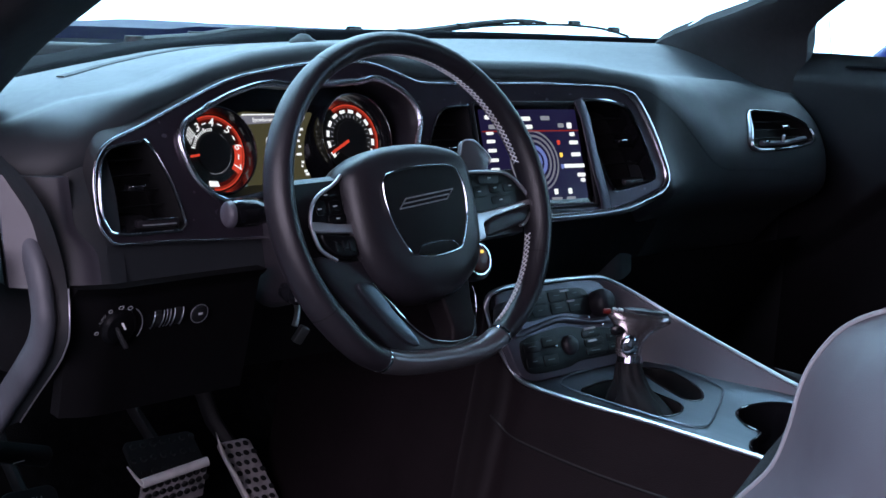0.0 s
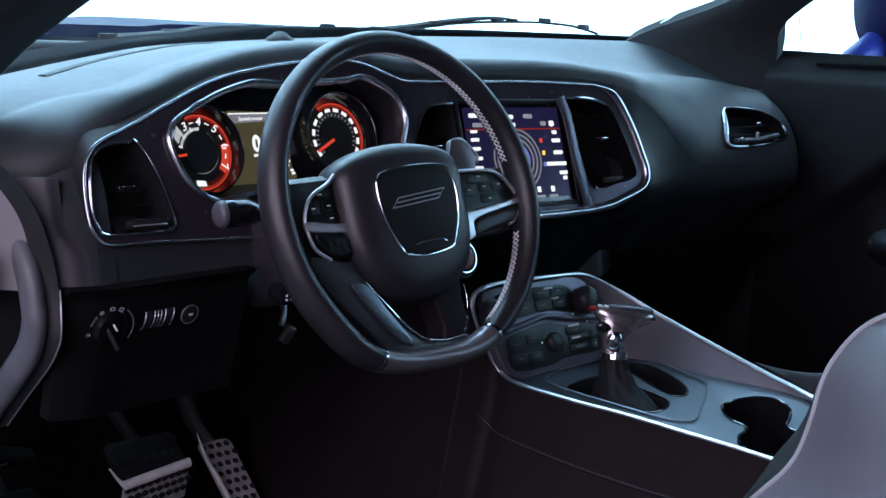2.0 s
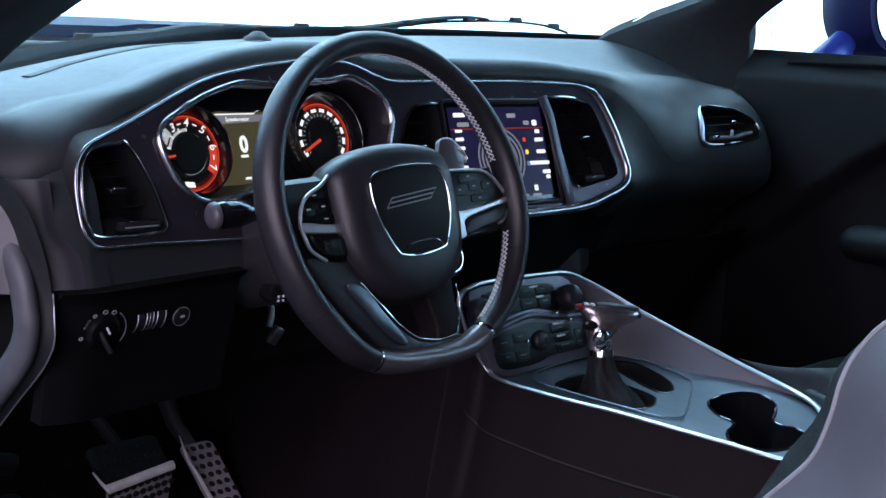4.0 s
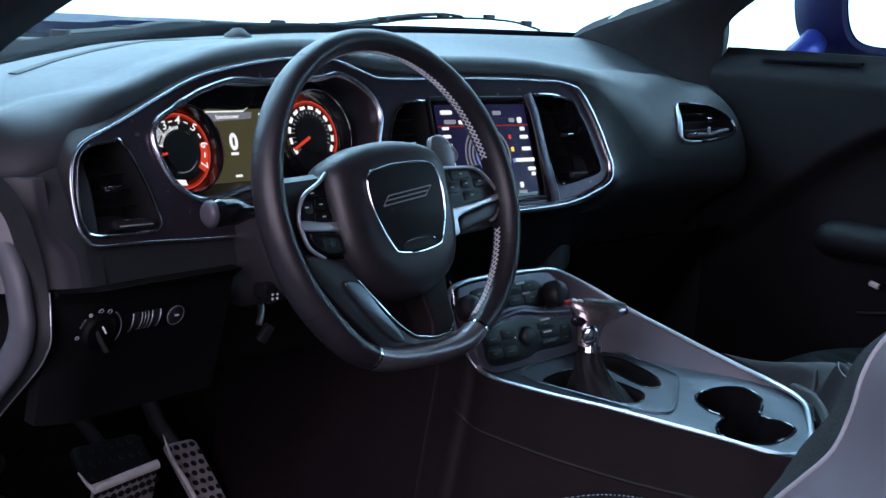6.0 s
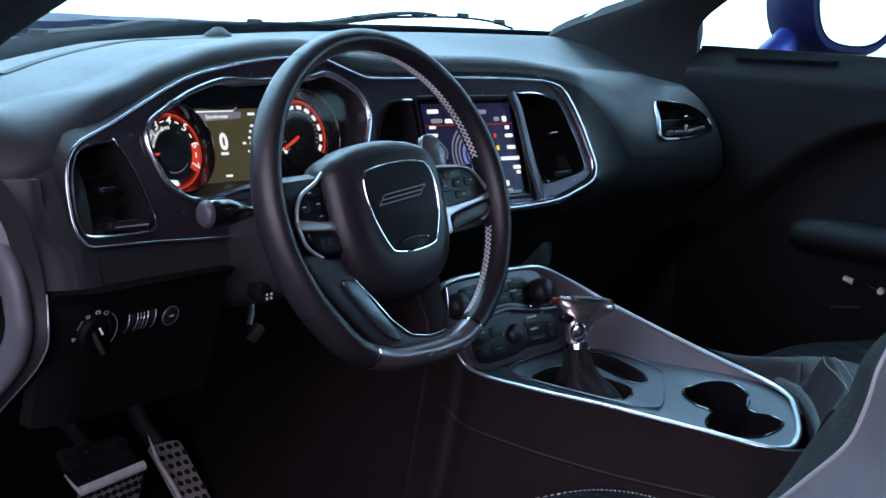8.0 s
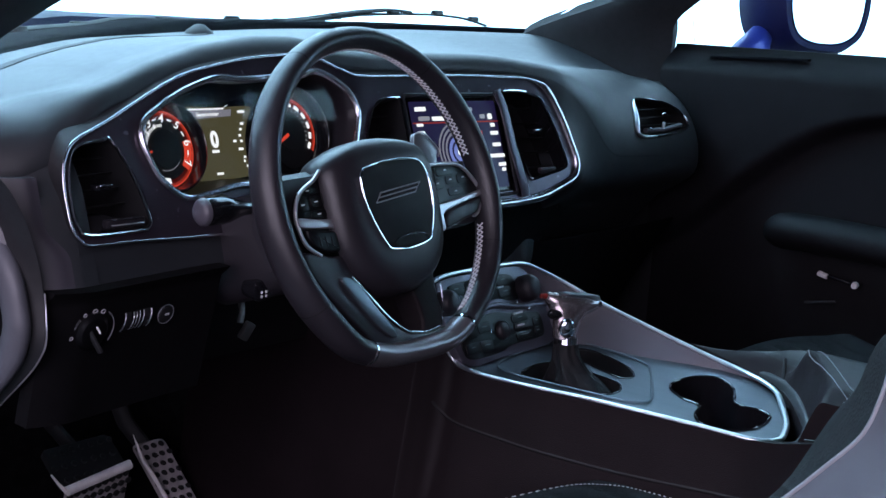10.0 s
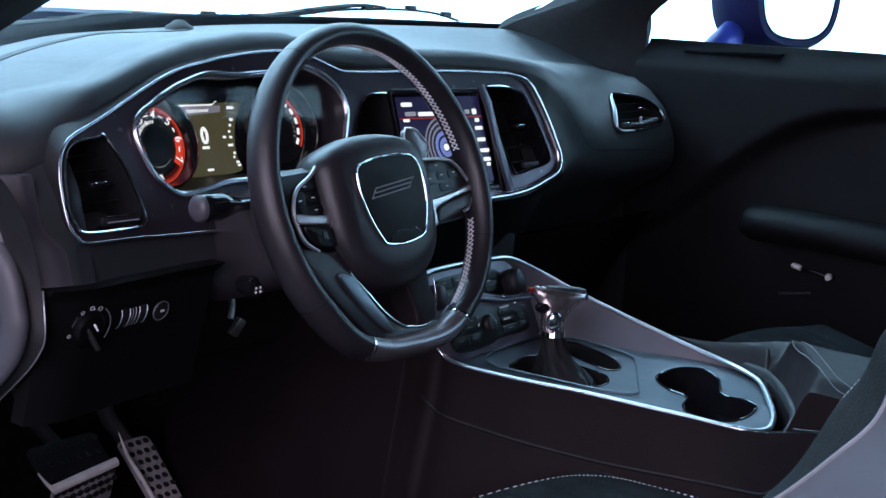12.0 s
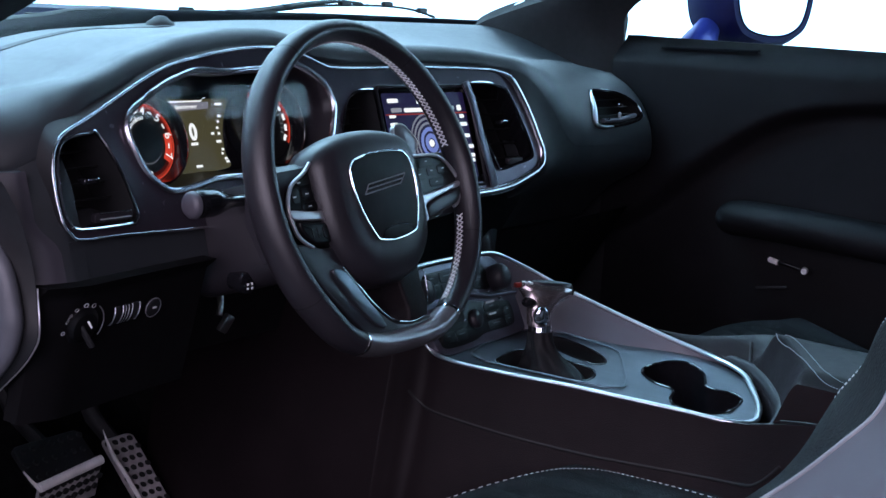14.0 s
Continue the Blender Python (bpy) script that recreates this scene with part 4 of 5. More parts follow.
# lower spokes round the opening under the hub
LOW_L = curve2([(-0.060, -0.045), (-0.095, -0.038), (-0.130, -0.030), (-0.128, -0.050), (-0.105, -0.082), (-0.078, -0.114), (-0.055, -0.138), (-0.015, -0.148), (0.02, -0.149), (0.052, -0.146), (0.048, -0.136), (0.018, -0.1358), (-0.004, -0.1322), (-0.0175, -0.1270), (-0.0364, -0.1105), (-0.062, -0.078)], 5)
part("lower_spoke", plate(LOW_L, wheel, -0.030, -0.0125, 0.003), M_FACE, sw, "broad black lower spoke")
part("spoke_trim", sweep([wheel(a, b, -0.0115) for a, b in curve2([(-0.074, -0.062), (-0.068, -0.070), (-0.052, -0.0905), (-0.0364, -0.1102), (-0.0171, -0.1267), (0.0, -0.1325), (0.0145, -0.1351), (0.033, -0.1345), (0.0407, -0.1318), (0.050, -0.115), (0.0545, -0.0987), (0.054, -0.085)], 6, False)], 0.0011, 0.0011, 8, up=lambda i: W_N, radii=lambda t: 1.1 - 0.75 * smooth01((t - 0.35) / 0.3)), M_CHROME, sw, "thin chrome spoke edging")
part("spoke_blade", plate(curve2([(-0.0932, -0.0631), (-0.0737, -0.0667), (-0.055, -0.094), (-0.0391, -0.1170), (-0.0335, -0.1300), (-0.0480, -0.1254), (-0.0722, -0.0974)], 5), wheel, -0.013, -0.0085, 0.0015), M_ALU, sw, "grey metal spoke blade")
part("lower_spoke", plate(curve2([(0.018, -0.070), (0.056, -0.066), (0.056, -0.10), (0.056, -0.128), (0.044, -0.142), (0.018, -0.140), (0.022, -0.122), (0.018, -0.10)], 5), wheel, -0.045, -0.018, 0.004), M_TRIM, sw, "dark brown-black inner spoke")
part("centre_boss", loft([[wheel(r * math.cos(f), r * math.sin(f) - 0.01, h) for f in (2 * math.pi * j / 24 for j in range(24))] for r, h in ((0.05, -0.03), (0.055, -0.06), (0.06, -0.085))]), M_LOW, sw)


# ---- steering column, stalk, start button, light switches ----
col = thing("steering_column", tuple(wheel(0, 0, -0.2)), "black steering column shroud under the wheel", "steering column")
rings = []
for h, su, sv, dv in ((-0.070, 0.046, 0.040, -0.012), (-0.085, 0.058, 0.048, -0.012), (-0.11, 0.067, 0.053, -0.012), (-0.15, 0.072, 0.055, -0.010), (-0.22, 0.074, 0.055, -0.008)):
    rings.append([wheel(a, b + dv, h) for a, b in rrect(0, 0, 2 * su, 2 * sv, 0.03, 6)])
part("shroud", loft(rings), M_FACE, col)
st = thing("indicator_stalk", (-0.14, 0.1, 0.61), "black indicator stalk with a rounded end", "stalk")
stem = spline([(-0.070, 0.108, 0.606), (-0.100, 0.104, 0.608), (-0.125, 0.100, 0.610), (-0.145, 0.097, 0.611), (-0.157, 0.094, 0.611)], 6)
part("lever", sweep(stem, 0.0155, 0.0145, 18, radii=lambda t: 0.42 + 0.58 * smooth01((t - 0.15) / 0.45) - 0.10 * smooth01((t - 0.8) / 0.2)), M_GLOSS, st)
part("end_cap", loft([[Vector((-0.157 - dx, 0.094 - 0.1 * dx, 0.611)) + Vector((0, math.cos(f) * r, math.sin(f) * r)) for f in (2 * math.pi * j / 20 for j in range(20))] for dx, r in ((0, 0.0138), (0.003, 0.0134), (0.006, 0.0112), (0.0075, 0.006))]), M_LITSIDE, st, "stalk end, lighter grey for its side light")
tl = thing("tilt_lever", (-0.08, 0.1, 0.5), "black wheel adjuster knob below the column", "lever")
part("knob", loft([[Vector((-0.072 + r * math.cos(f), y, 0.520 + r * math.sin(f))) for f in (2 * math.pi * j / 24 for j in range(24))] for r, y in ((0.010, 0.125), (0.0125, 0.108), (0.0115, 0.103), (0.008, 0.1015))]), M_GLOSS, tl)
for dx in (-0.003, 0.003):
    for dz in (-0.0022, 0.0022):
        part("knob_mark", box((-0.072 + dx, 0.1008, 0.517 + dz), (0.0026, 0.001, 0.0026), 0.0003), M_MARK, tl)
hook = thing("column_bracket", (0.006, 0.222, 0.43), "bare metal bracket under the steering column", "bracket")
part("plate", box((0.008, 0.219, 0.439), (0.013, 0.008, 0.022), 0.002, Euler((0.2, 0.5, 0)).to_matrix()), M_STEEL, hook)
part("rod", sweep(spline([(0.004, 0.226, 0.448), (0.010, 0.230, 0.462), (0.014, 0.24, 0.48)], 6), 0.004, None, 8), M_STEEL, hook)

sb = thing("start_button", (0.19, 0.12, 0.53), "red engine start button in a chrome ring", "button")
def btn_fn(x, z, h=0.0):
    return Vector((x, 0.128 + 0.35 * (z - 0.53) - h * 0.95, z + 0.3 * h))
part("housing", plate(disc(0.195, 0.529, 0.024, 28), btn_fn, -0.03, -0.002, 0.002), M_LOW, sb)
part("chrome_ring", sweep([btn_fn(a, b, 0.001) for a, b in disc(0.195, 0.529, 0.0172, 40)], 0.0018, None, 8, True, up=(0, -1, 0.3)), M_CHROME, sb)
part("push_cap", plate(disc(0.195, 0.529, 0.0150, 28), btn_fn, -0.003, 0.003, 0.002), M_RED, sb, "red push button")
part("pilot_lamp", plate(rrect(0.200, 0.537, 0.005, 0.004, 0.001, 2), btn_fn, 0.003, 0.0036), G_AMBER, sb)

hp = thing("light_switch_panel", tuple(lay(-0.22, 0.49)), "black headlamp switch panel with a rotary knob", "switch panel")
KX, KZ = -0.2545, 0.5010
part("knob_arc", sweep([lay(KX + 0.0255 * math.cos(f), KZ + 0.0225 * math.sin(f), 0.002) for f in (radians(-35 + 85 * j / 16) for j in range(17))], 0.0006, None, 6), M_SILVER, hp, "thin silver arc beside the knob")
kn = part("rotary_knob", loft([[lay(KX + r * math.cos(f), KZ + r * math.sin(f), h) for f in (2 * math.pi * j / 32 for j in range(32))] for r, h in ((0.0190, 0.0), (0.0188, 0.002), (0.0165, 0.0035), (0.0150, 0.0055), (0.0140, 0.006))]), M_KNOB, hp, "black rotary headlamp knob")
grip = Euler((-0.3, -0.37, 0)).to_matrix()
part("grip", box(lay(KX - 0.002, KZ - 0.004, 0.0075), (0.0038, 0.007, 0.031), 0.0012, grip), M_LOW, kn)
part("pointer", box(lay(KX + 0.0005, KZ + 0.0055, 0.0105), (0.0020, 0.001, 0.0075), 0.0004, grip), M_MARK, kn)
for ang, w in ((188, 0.0040), (118, 0.0040), (90, 0.0050), (65, 0.0050)):
    f = radians(ang)
    mx, mz = KX + 0.0238 * math.cos(f), KZ + 0.0205 * math.sin(f)
    part("knob_mark", sweep([lay(a, b, 0.0012) for a, b in disc(mx, mz, w / 2, 12, 0.75)], 0.00035, None, 5, True), M_MARK, hp)
part("knob_mark", lettering("AUTO", lay, KX - 0.0190, KZ + 0.0105, 0.0026, 0.0012, turn=radians(58)), M_MARK, hp, "white word AUTO")
for x in (-0.212, -0.200, -0.189):
    part("thumbwheel", loft([[lay(x + dx - 0.004 * (math.cos(f) < 0) * 0, 0.5028 + 0.0092 * math.cos(f), 0.004 * math.sin(f)) for f in (math.pi * j / 12 for j in range(13))] for dx in (-0.0035, 0.0035)], False), M_LOW, hp)
for x, r in ((-0.2176, 0.0007), (-0.2072, 0.0006), (-0.2035, 0.0003), (-0.1995, 0.0004), (-0.1948, 0.0006), (-0.1851, 0.0007)):
    part("wheel_edge", sweep([lay(x + 0.0018 * math.cos(f), 0.5028 + 0.0092 * math.cos(f), 0.0044 * math.sin(f)) for f in (math.pi * (j + 1) / 12 for j in range(11))], r, None, 6), M_RAIL, hp)
part("dimmer", plate(disc(-0.1642, 0.5026, 0.0088, 24), lay, 0.0, 0.004, 0.001), M_LOW, hp)
part("dimmer_ring", sweep([lay(a, b, 0.003) for a, b in disc(-0.1642, 0.5026, 0.0100, 28)], 0.0005, None, 6, True), M_SILVER, hp)
part("dimmer_mark", plate(rrect(-0.1635, 0.5030, 0.0055, 0.0024, 0.001, 2), lay, 0.004, 0.0045), M_MARK, hp)


def dashes(pts, r, bm=None):
    bm = bm or bmesh.new()
    for i in range(0, len(pts) - 1, 2):
        sweep([pts[i], pts[i].lerp(pts[i + 1], 0.95)], r, None, 5, bm=bm)
    return bm


# ---- centre console ----
con = thing("centre_console", (0.36, -0.1, 0.1), "centre console with grey metal plate, chrome rails and leather sides", "console")
LEFT = [(0.200, 0.112, 0.486), (0.197, 0.110, 0.470), (0.208, 0.100, 0.430), (0.222, 0.085, 0.398), (0.222, 0.055, 0.389), (0.233, -0.019, 0.387), (0.247, -0.089, 0.387), (0.256, -0.159, 0.387), (0.264, -0.226, 0.387), (0.269, -0.284, 0.387), (0.277, -0.304, 0.387), (0.298, -0.311, 0.387)]
RIGHT = [(0.298, -0.311, 0.388), (0.340, -0.296, 0.389), (0.405, -0.259, 0.390), (0.446, -0.230, 0.391), (0.472, -0.185, 0.394), (0.474, -0.12, 0.405), (0.467, -0.04, 0.4245), (0.456, 0.035, 0.446), (0.432, 0.080, 0.469), (0.400, 0.108, 0.488), (0.375, 0.113, 0.493)]
TOP = [(0.375, 0.113, 0.493), (0.30, 0.114, 0.495), (0.235, 0.113, 0.495), (0.208, 0.112, 0.491), (0.200, 0.112, 0.486)]
rail = spline(LEFT, 6)[:-1] + spline(RIGHT, 6)[:-1] + spline(TOP, 6)[:-1]
part("chrome_rail", sweep(rail, 0.0037, 0.0026, 16, True), M_RAIL, con, "satin chrome console rail")

CUPS = curve2([(0.374, -0.131), (0.398, -0.127), (0.426, -0.136), (0.441, -0.16), (0.428, -0.185), (0.400, -0.203), (0.375, -0.216), (0.368, -0.232), (0.372, -0.248), (0.362, -0.266), (0.336, -0.274), (0.305, -0.274), (0.283, -0.264), (0.271, -0.244), (0.277, -0.223), (0.299, -0.206), (0.323, -0.198), (0.334, -0.188), (0.337, -0.171), (0.355, -0.145)], 4)
SLOT = curve2([(0.264, 0.000), (0.272, 0.016), (0.2884, 0.022), (0.325, 0.027), (0.345, 0.012), (0.341, -0.03), (0.334, -0.078), (0.318, -0.096), (0.2996, -0.103), (0.2776, -0.0972), (0.268, -0.070)], 5)
SLOT2 = curve2([(0.398, 0.040), (0.4136, 0.0369), (0.4233, 0.0101), (0.4049, -0.0464), (0.3795, -0.076), (0.362, -0.0825), (0.3532, -0.0683), (0.372, -0.0114)], 5)
PLATE_EDGE = [(p.x, p.y) for p in spline(LEFT[4:], 6)[:-1]] + [(p.x, p.y) for p in spline(RIGHT[:6], 6)] + [(0.455, -0.05), (0.445, 0.05), (0.40, 0.085), (0.225, 0.085)]
def plate_fn(x, y, h=0.0):
    return Vector((x, y, 0.3855 + h + 0.004 * smooth01((x - 0.40) / 0.06) * smooth01((y + 0.22) / 0.08)))
part("top_plate", region(plate_fn, 0.215, 0.480, -0.322, 0.09, 0.0022, lambda a, b: inside(a, b, PLATE_EDGE) and not any(inside(a, b, s) for s in (CUPS, SLOT, SLOT2))), M_ALU, con, "brushed grey metal top plate")
part("cup_well", loft([[plate_fn(a, b, h) for a, b in CUPS] for h in (0.0015, 0.0, -0.03, -0.07)], True, False), M_GLOSS, con, "deep black cup holder well")
part("cup_bottom", plate(CUPS, plate_fn, -0.072, -0.069), M_BLACK, con)
part("cup_lip", sweep([plate_fn(a, b, 0.0003) for a, b in CUPS], 0.0020, None, 6, True), M_GLOSS, con)
part("gate_well", loft([[plate_fn(a, b, h) for a, b in SLOT] for h in (0.001, -0.03)], True, False), M_BLACK, con)
for rim_poly in (SLOT, SLOT2):
    part("well_lip", sweep([plate_fn(a, b, 0.0004) for a, b in rim_poly], 0.0017, 0.0011, 6, True), M_GLOSS, con)
part("gate_bottom", plate(SLOT, plate_fn, -0.032, -0.029), M_BLACK, con)
part("tray_well", loft([[plate_fn(a, b, h) for a, b in SLOT2] for h in (0.001, -0.03)], True, False), M_BLACK, con)
part("tray_bottom", plate(SLOT2, plate_fn, -0.032, -0.029), M_BLACK, con)
part("gate_frame", sweep([plate_fn(a, b, 0.002) for a, b in curve2([(0.258, 0.030), (0.275, 0.055), (0.300, 0.0644), (0.3351, 0.0690), (0.3992, 0.0700), (0.432, 0.0554), (0.436, 0.0056), (0.4254, -0.0618), (0.4004, -0.0874), (0.345, -0.122), (0.302, -0.146), (0.284, -0.143), (0.274, -0.120), (0.264, -0.05)], 6)], 0.0017, 0.0012, 8, True), M_ALU, con, "raised shifter surround")

# tall right side of the recess
def wall_fn(u, v):
    pts = spline(RIGHT[3:], 6)
    f = u * (len(pts) - 1)
    i = min(int(f), len(pts) - 2)
    p = pts[i].lerp(pts[i + 1], f - i)
    return p + Vector((-0.022 * v * smooth01((p.z - 0.393) / 0.03), -0.01 * v * smooth01(u * 3 - 1.6), (0.3885 - p.z) * v))
part("right_wall", sheet(wall_fn, 48, 8), M_SEAT, con, "dull mauve-grey inner side")
# left side, one dark leather-grained panel up to the armrest
SIDE = spline(LEFT[:9] + [(0.270, -0.275, 0.388), (0.268, -0.315, 0.393), (0.263, -0.345, 0.402), (0.257, -0.385, 0.412), (0.252, -0.45, 0.418), (0.252, -0.56, 0.418), (0.252, -0.72, 0.418)], 6)
def side_fn(u, v):
    f = u * (len(SIDE) - 1)
    i = min(int(f), len(SIDE) - 2)
    p = SIDE[i].lerp(SIDE[i + 1], f - i)
    return p + Vector((-0.004 - 0.040 * math.sin(v * 1.5) ** 1.5, 0.012 * v * (1 - smooth01(u * 2)), -0.002 - (p.z - 0.10) * v))
part("side_panel", sheet(side_fn, 110, 30, (0.01, 0, 0)), M_TRIM, con, "black leather-grained console side")
part("side_front", sheet(lambda u, v: (0.197 - 0.040 * math.sin(v * 1.5) ** 1.5 + 0.004 * u, 0.108 + 0.42 * u + 0.012 * v, 0.470 - 0.37 * v), 16, 20, (0.01, 0, 0)), M_TRIM, con, "black leather-grained console side")
def groove_pt(u):
    y = side_fn(u, 0).y
    return side_fn(u, 0.005 + (0.215 + 0.03 * math.sin(3 * smooth01((0.1 - y) / 0.4))) * (1 - smooth01((-0.325 - y) / 0.085))) + Vector((-0.0008, 0, 0))
part("side_groove", sweep([groove_pt(0.16 + 0.60 * k / 60) for k in range(61)], 0.0010, 0.0020, 6), M_BLACK, con)
def right_fn(u, v):
    pts = spline([(p[0] + 0.004, p[1] - 0.0, p[2] - 0.001) for p in RIGHT[3:]], 6)
    p = pts[round(u * (len(pts) - 1))]
    return p + Vector((0.022 * math.sin(v * 1.4), 0.010 * math.sin(v * 1.5) * u, 0.004 * math.sin(min(v * 12, 3.1)) - 0.30 * v ** 1.5))
part("outer_right_side", sheet(right_fn, 42, 20, (0.004, 0, -0.004)), M_LOW, con)

# climate controls on the sloping front
def hv(x, z, h=0.0):
    return Vector((x, 0.112 - 0.42 * (0.495 - z) - h * 0.92, z + h * 0.38))
part("climate_panel", plate(curve2([(0.208, 0.480), (0.225, 0.491), (0.30, 0.492), (0.372, 0.490), (0.400, 0.470), (0.415, 0.43), (0.42, 0.392), (0.30, 0.388), (0.232, 0.390), (0.212, 0.43)], 5), hv, -0.02, 0.0, 0.002), M_PANEL, con, "lilac-grey climate control panel")
part("climate_divider", sweep([hv(a, b, 0.003) for a, b in curve2([(0.222, 0.440), (0.25, 0.4435), (0.2757, 0.4474), (0.305, 0.4500), (0.342, 0.4435), (0.379, 0.440), (0.41, 0.438)], 6, False)], 0.0045, 0.0034, 10), M_PANEL, con, "satin wave between the button rows")
for outline in (curve2([(0.220, 0.4555), (0.223, 0.474), (0.235, 0.4830), (0.26, 0.4845), (0.342, 0.4835), (0.360, 0.472), (0.360, 0.452), (0.345, 0.4505), (0.310, 0.4570), (0.26, 0.4530)], 4), curve2([(0.230, 0.404), (0.229, 0.425), (0.236, 0.4340), (0.27, 0.4395), (0.305, 0.4420), (0.337, 0.4365), (0.380, 0.4320), (0.394, 0.427), (0.396, 0.408), (0.384, 0.400), (0.325, 0.400), (0.300, 0.395), (0.245, 0.395)], 4)):
    part("button_panel", plate(outline, hv, -0.001, 0.0014, 0.0006), M_KNOB, con, "black button panel")
BUTTONS = [(0.242 + 0.031 * i, z, 0.027, 0.0125) for i in range(4) for z in (0.4765, 0.4625)] + [(0.247, 0.424, 0.026, 0.012), (0.247, 0.4075, 0.026, 0.012), (0.276, 0.4275, 0.024, 0.012), (0.274, 0.4065, 0.024, 0.013), (0.350, 0.4285, 0.034, 0.009), (0.352, 0.4185, 0.034, 0.009), (0.352, 0.4075, 0.034, 0.009), (0.383, 0.4200, 0.016, 0.010), (0.382, 0.4080, 0.014, 0.010)]
for i, (x, z, w, h) in enumerate(BUTTONS):
    part("climate_button", plate(rrect(x, z, w, h, 0.003, 3), hv, 0.0, 0.0026, 0.0007), M_KNOB, con)
    part("button_mark", plate(rrect(x, z + 0.001, w * (0.28 + 0.09 * (i % 3)), 0.0011, 0.0003, 1), hv, 0.0026, 0.0030), M_DULL, con)
for x, z, w in ((0.348, 0.4345, 0.020), (0.348, 0.4200, 0.015), (0.326, 0.4690, 0.013), (0.318, 0.4815, 0.016)):
    part("lit_strip", plate(rrect(x, z, w, 0.0024, 0.0008, 2), hv, 0.002, 0.0036), M_MARK, con, "pale button strip")
for x, z in ((0.3486, 0.4465), (0.2840, 0.4210), (0.3700, 0.4360)):
    part("bright_pip", plate(disc(x, z, 0.0018, 12), hv, 0.002, 0.0066, 0.0008), M_CHROME, con, "small bright pip")
for x, z, r, tall in ((0.3735, 0.4610, 0.0165, 0.024), (0.213, 0.4640, 0.0150, 0.022), (0.309, 0.4195, 0.0115, 0.010)):
    prof = [(r * 0.96, 0.0), (r, tall * 0.35), (r * 0.97, tall * 0.6), (r * 0.85, tall * 0.82), (r * 0.62, tall * 0.95), (r * 0.3, tall)]
    part("rotary_knob", loft([[hv(x + q * math.cos(f), z + q * math.sin(f), h) for f in (2 * math.pi * j / 28 for j in range(28))] for q, h in prof]), M_LEATHER, con, "black rubber rotary knob")

# rear of the console, rising to the armrest
part("end_ridge", sweep(spline([(0.486, -0.188, 0.392), (0.452, -0.238, 0.396), (0.415, -0.270, 0.398), (0.36, -0.306, 0.398), (0.325, -0.327, 0.395), (0.292, -0.334, 0.388), (0.272, -0.330, 0.378)], 8), 0.006, 0.008, 12), M_LOW, con)
part("rear_gap", sweep([Vector((0.258, -0.352, 0.406)), Vector((0.252, -0.38, 0.4125)), Vector((0.249, -0.41, 0.4165))], 0.0020, 0.0016, 6), M_BLACK, con)
arm = thing("armrest", (0.36, -0.45, 0.3), "black leather armrest lid with pale double stitching", "armrest")
ARM_FRONT = [(0.252, -0.338), (0.30, -0.334), (0.345, -0.311), (0.405, -0.272), (0.44, -0.243), (0.478, -0.197), (0.494, -0.10), (0.51, -0.06)]
def arm_z(x, y):
    front = soft_table(x, ARM_FRONT, 0.006)
    top = 0.457 - 0.020 * smooth01((x - 0.40) / 0.10) - 0.010 * smooth01((0.295 - x) / 0.03) - 0.03 * smooth01((x - 0.485) / 0.02)
    low = 0.388 + 0.018 * smooth01((x - 0.46) / 0.04)
    t = min(1.0, max(0.0, (front - y) / (0.026 + 0.10 * smooth01((x - 0.43) / 0.06))))
    return low + (top - low) * (0.35 * smooth01(t) + 0.65 * math.sin(t * math.pi / 2))
SEAM = [(0.262, 0.085), (0.281, 0.050), (0.296, 0.032), (0.328, 0.024), (0.373, 0.021), (0.44, 0.022), (0.47, 0.040), (0.50, 0.060)]
def arm_pt(x, back):
    y = soft_table(x, ARM_FRONT, 0.006) - back
    return x, y, arm_z(x, y)
def lid_top(u, v):
    x = 0.267 + 0.235 * u
    d = soft_table(x, SEAM, 0.004)
    return arm_pt(x, d + (0.40 - d) * v * v)
def lid_front(u, v):
    x = 0.267 + 0.235 * u
    return arm_pt(x, soft_table(x, SEAM, 0.004) * v)
part("lid", sheet(lid_top, 50, 80, (0, 0, -0.055)), M_ARM, arm, "padded leather lid")
part("lid_front", sheet(lid_front, 50, 24, (0, 0, -0.055)), M_TRIM, arm, "dull black front of the lid")
for off in (0.0, 1.0):
    row = spline([(x - 0.004 + 0.009 * off, y - 0.003 - 0.008 * off, 0) for x, y in ((0.440, -0.268), (0.425, -0.276), (0.404, -0.291), (0.373, -0.3136), (0.328, -0.344), (0.296, -0.366), (0.281, -0.385), (0.276, -0.410), (0.274, -0.44), (0.273, -0.48))], 16)
    pts = [Vector((p.x, p.y, arm_z(p.x, p.y) + 0.0010)) for p in row]
    part("lid_stitching", dashes(pts, 0.0006), M_PIPE, arm, "pale stitching")

crease = [Vector((x, y, arm_z(x, y) + 0.0004)) for x, y in ((0.480, -0.225), (0.455, -0.236), (0.425, -0.252), (0.398, -0.270))]
part("lid_crease", sweep(spline(crease, 8), 0.0022, 0.0012, 6), M_BLACK, arm)

# ---- gear shifter ----
gs = thing("gear_shifter", (0.30, -0.03, 0.37), "chrome gear shifter with a black handle and leather boot", "gear lever")
def rod(p0, p1, r0, r1, n=16, steps=6):
    return sweep([Vector(p0).lerp(Vector(p1), k / steps) for k in range(steps + 1)], r0, None, n, radii=lambda t: 1 + (r1 / r0 - 1) * t)
def fold(f, k):
    return 1 + (0.035 + 0.028 * k) * math.cos(5 * f + 0.8 * k) * (1 if k else 0.3) + 0.05 * math.sin(9 * f - 1.1 * k)
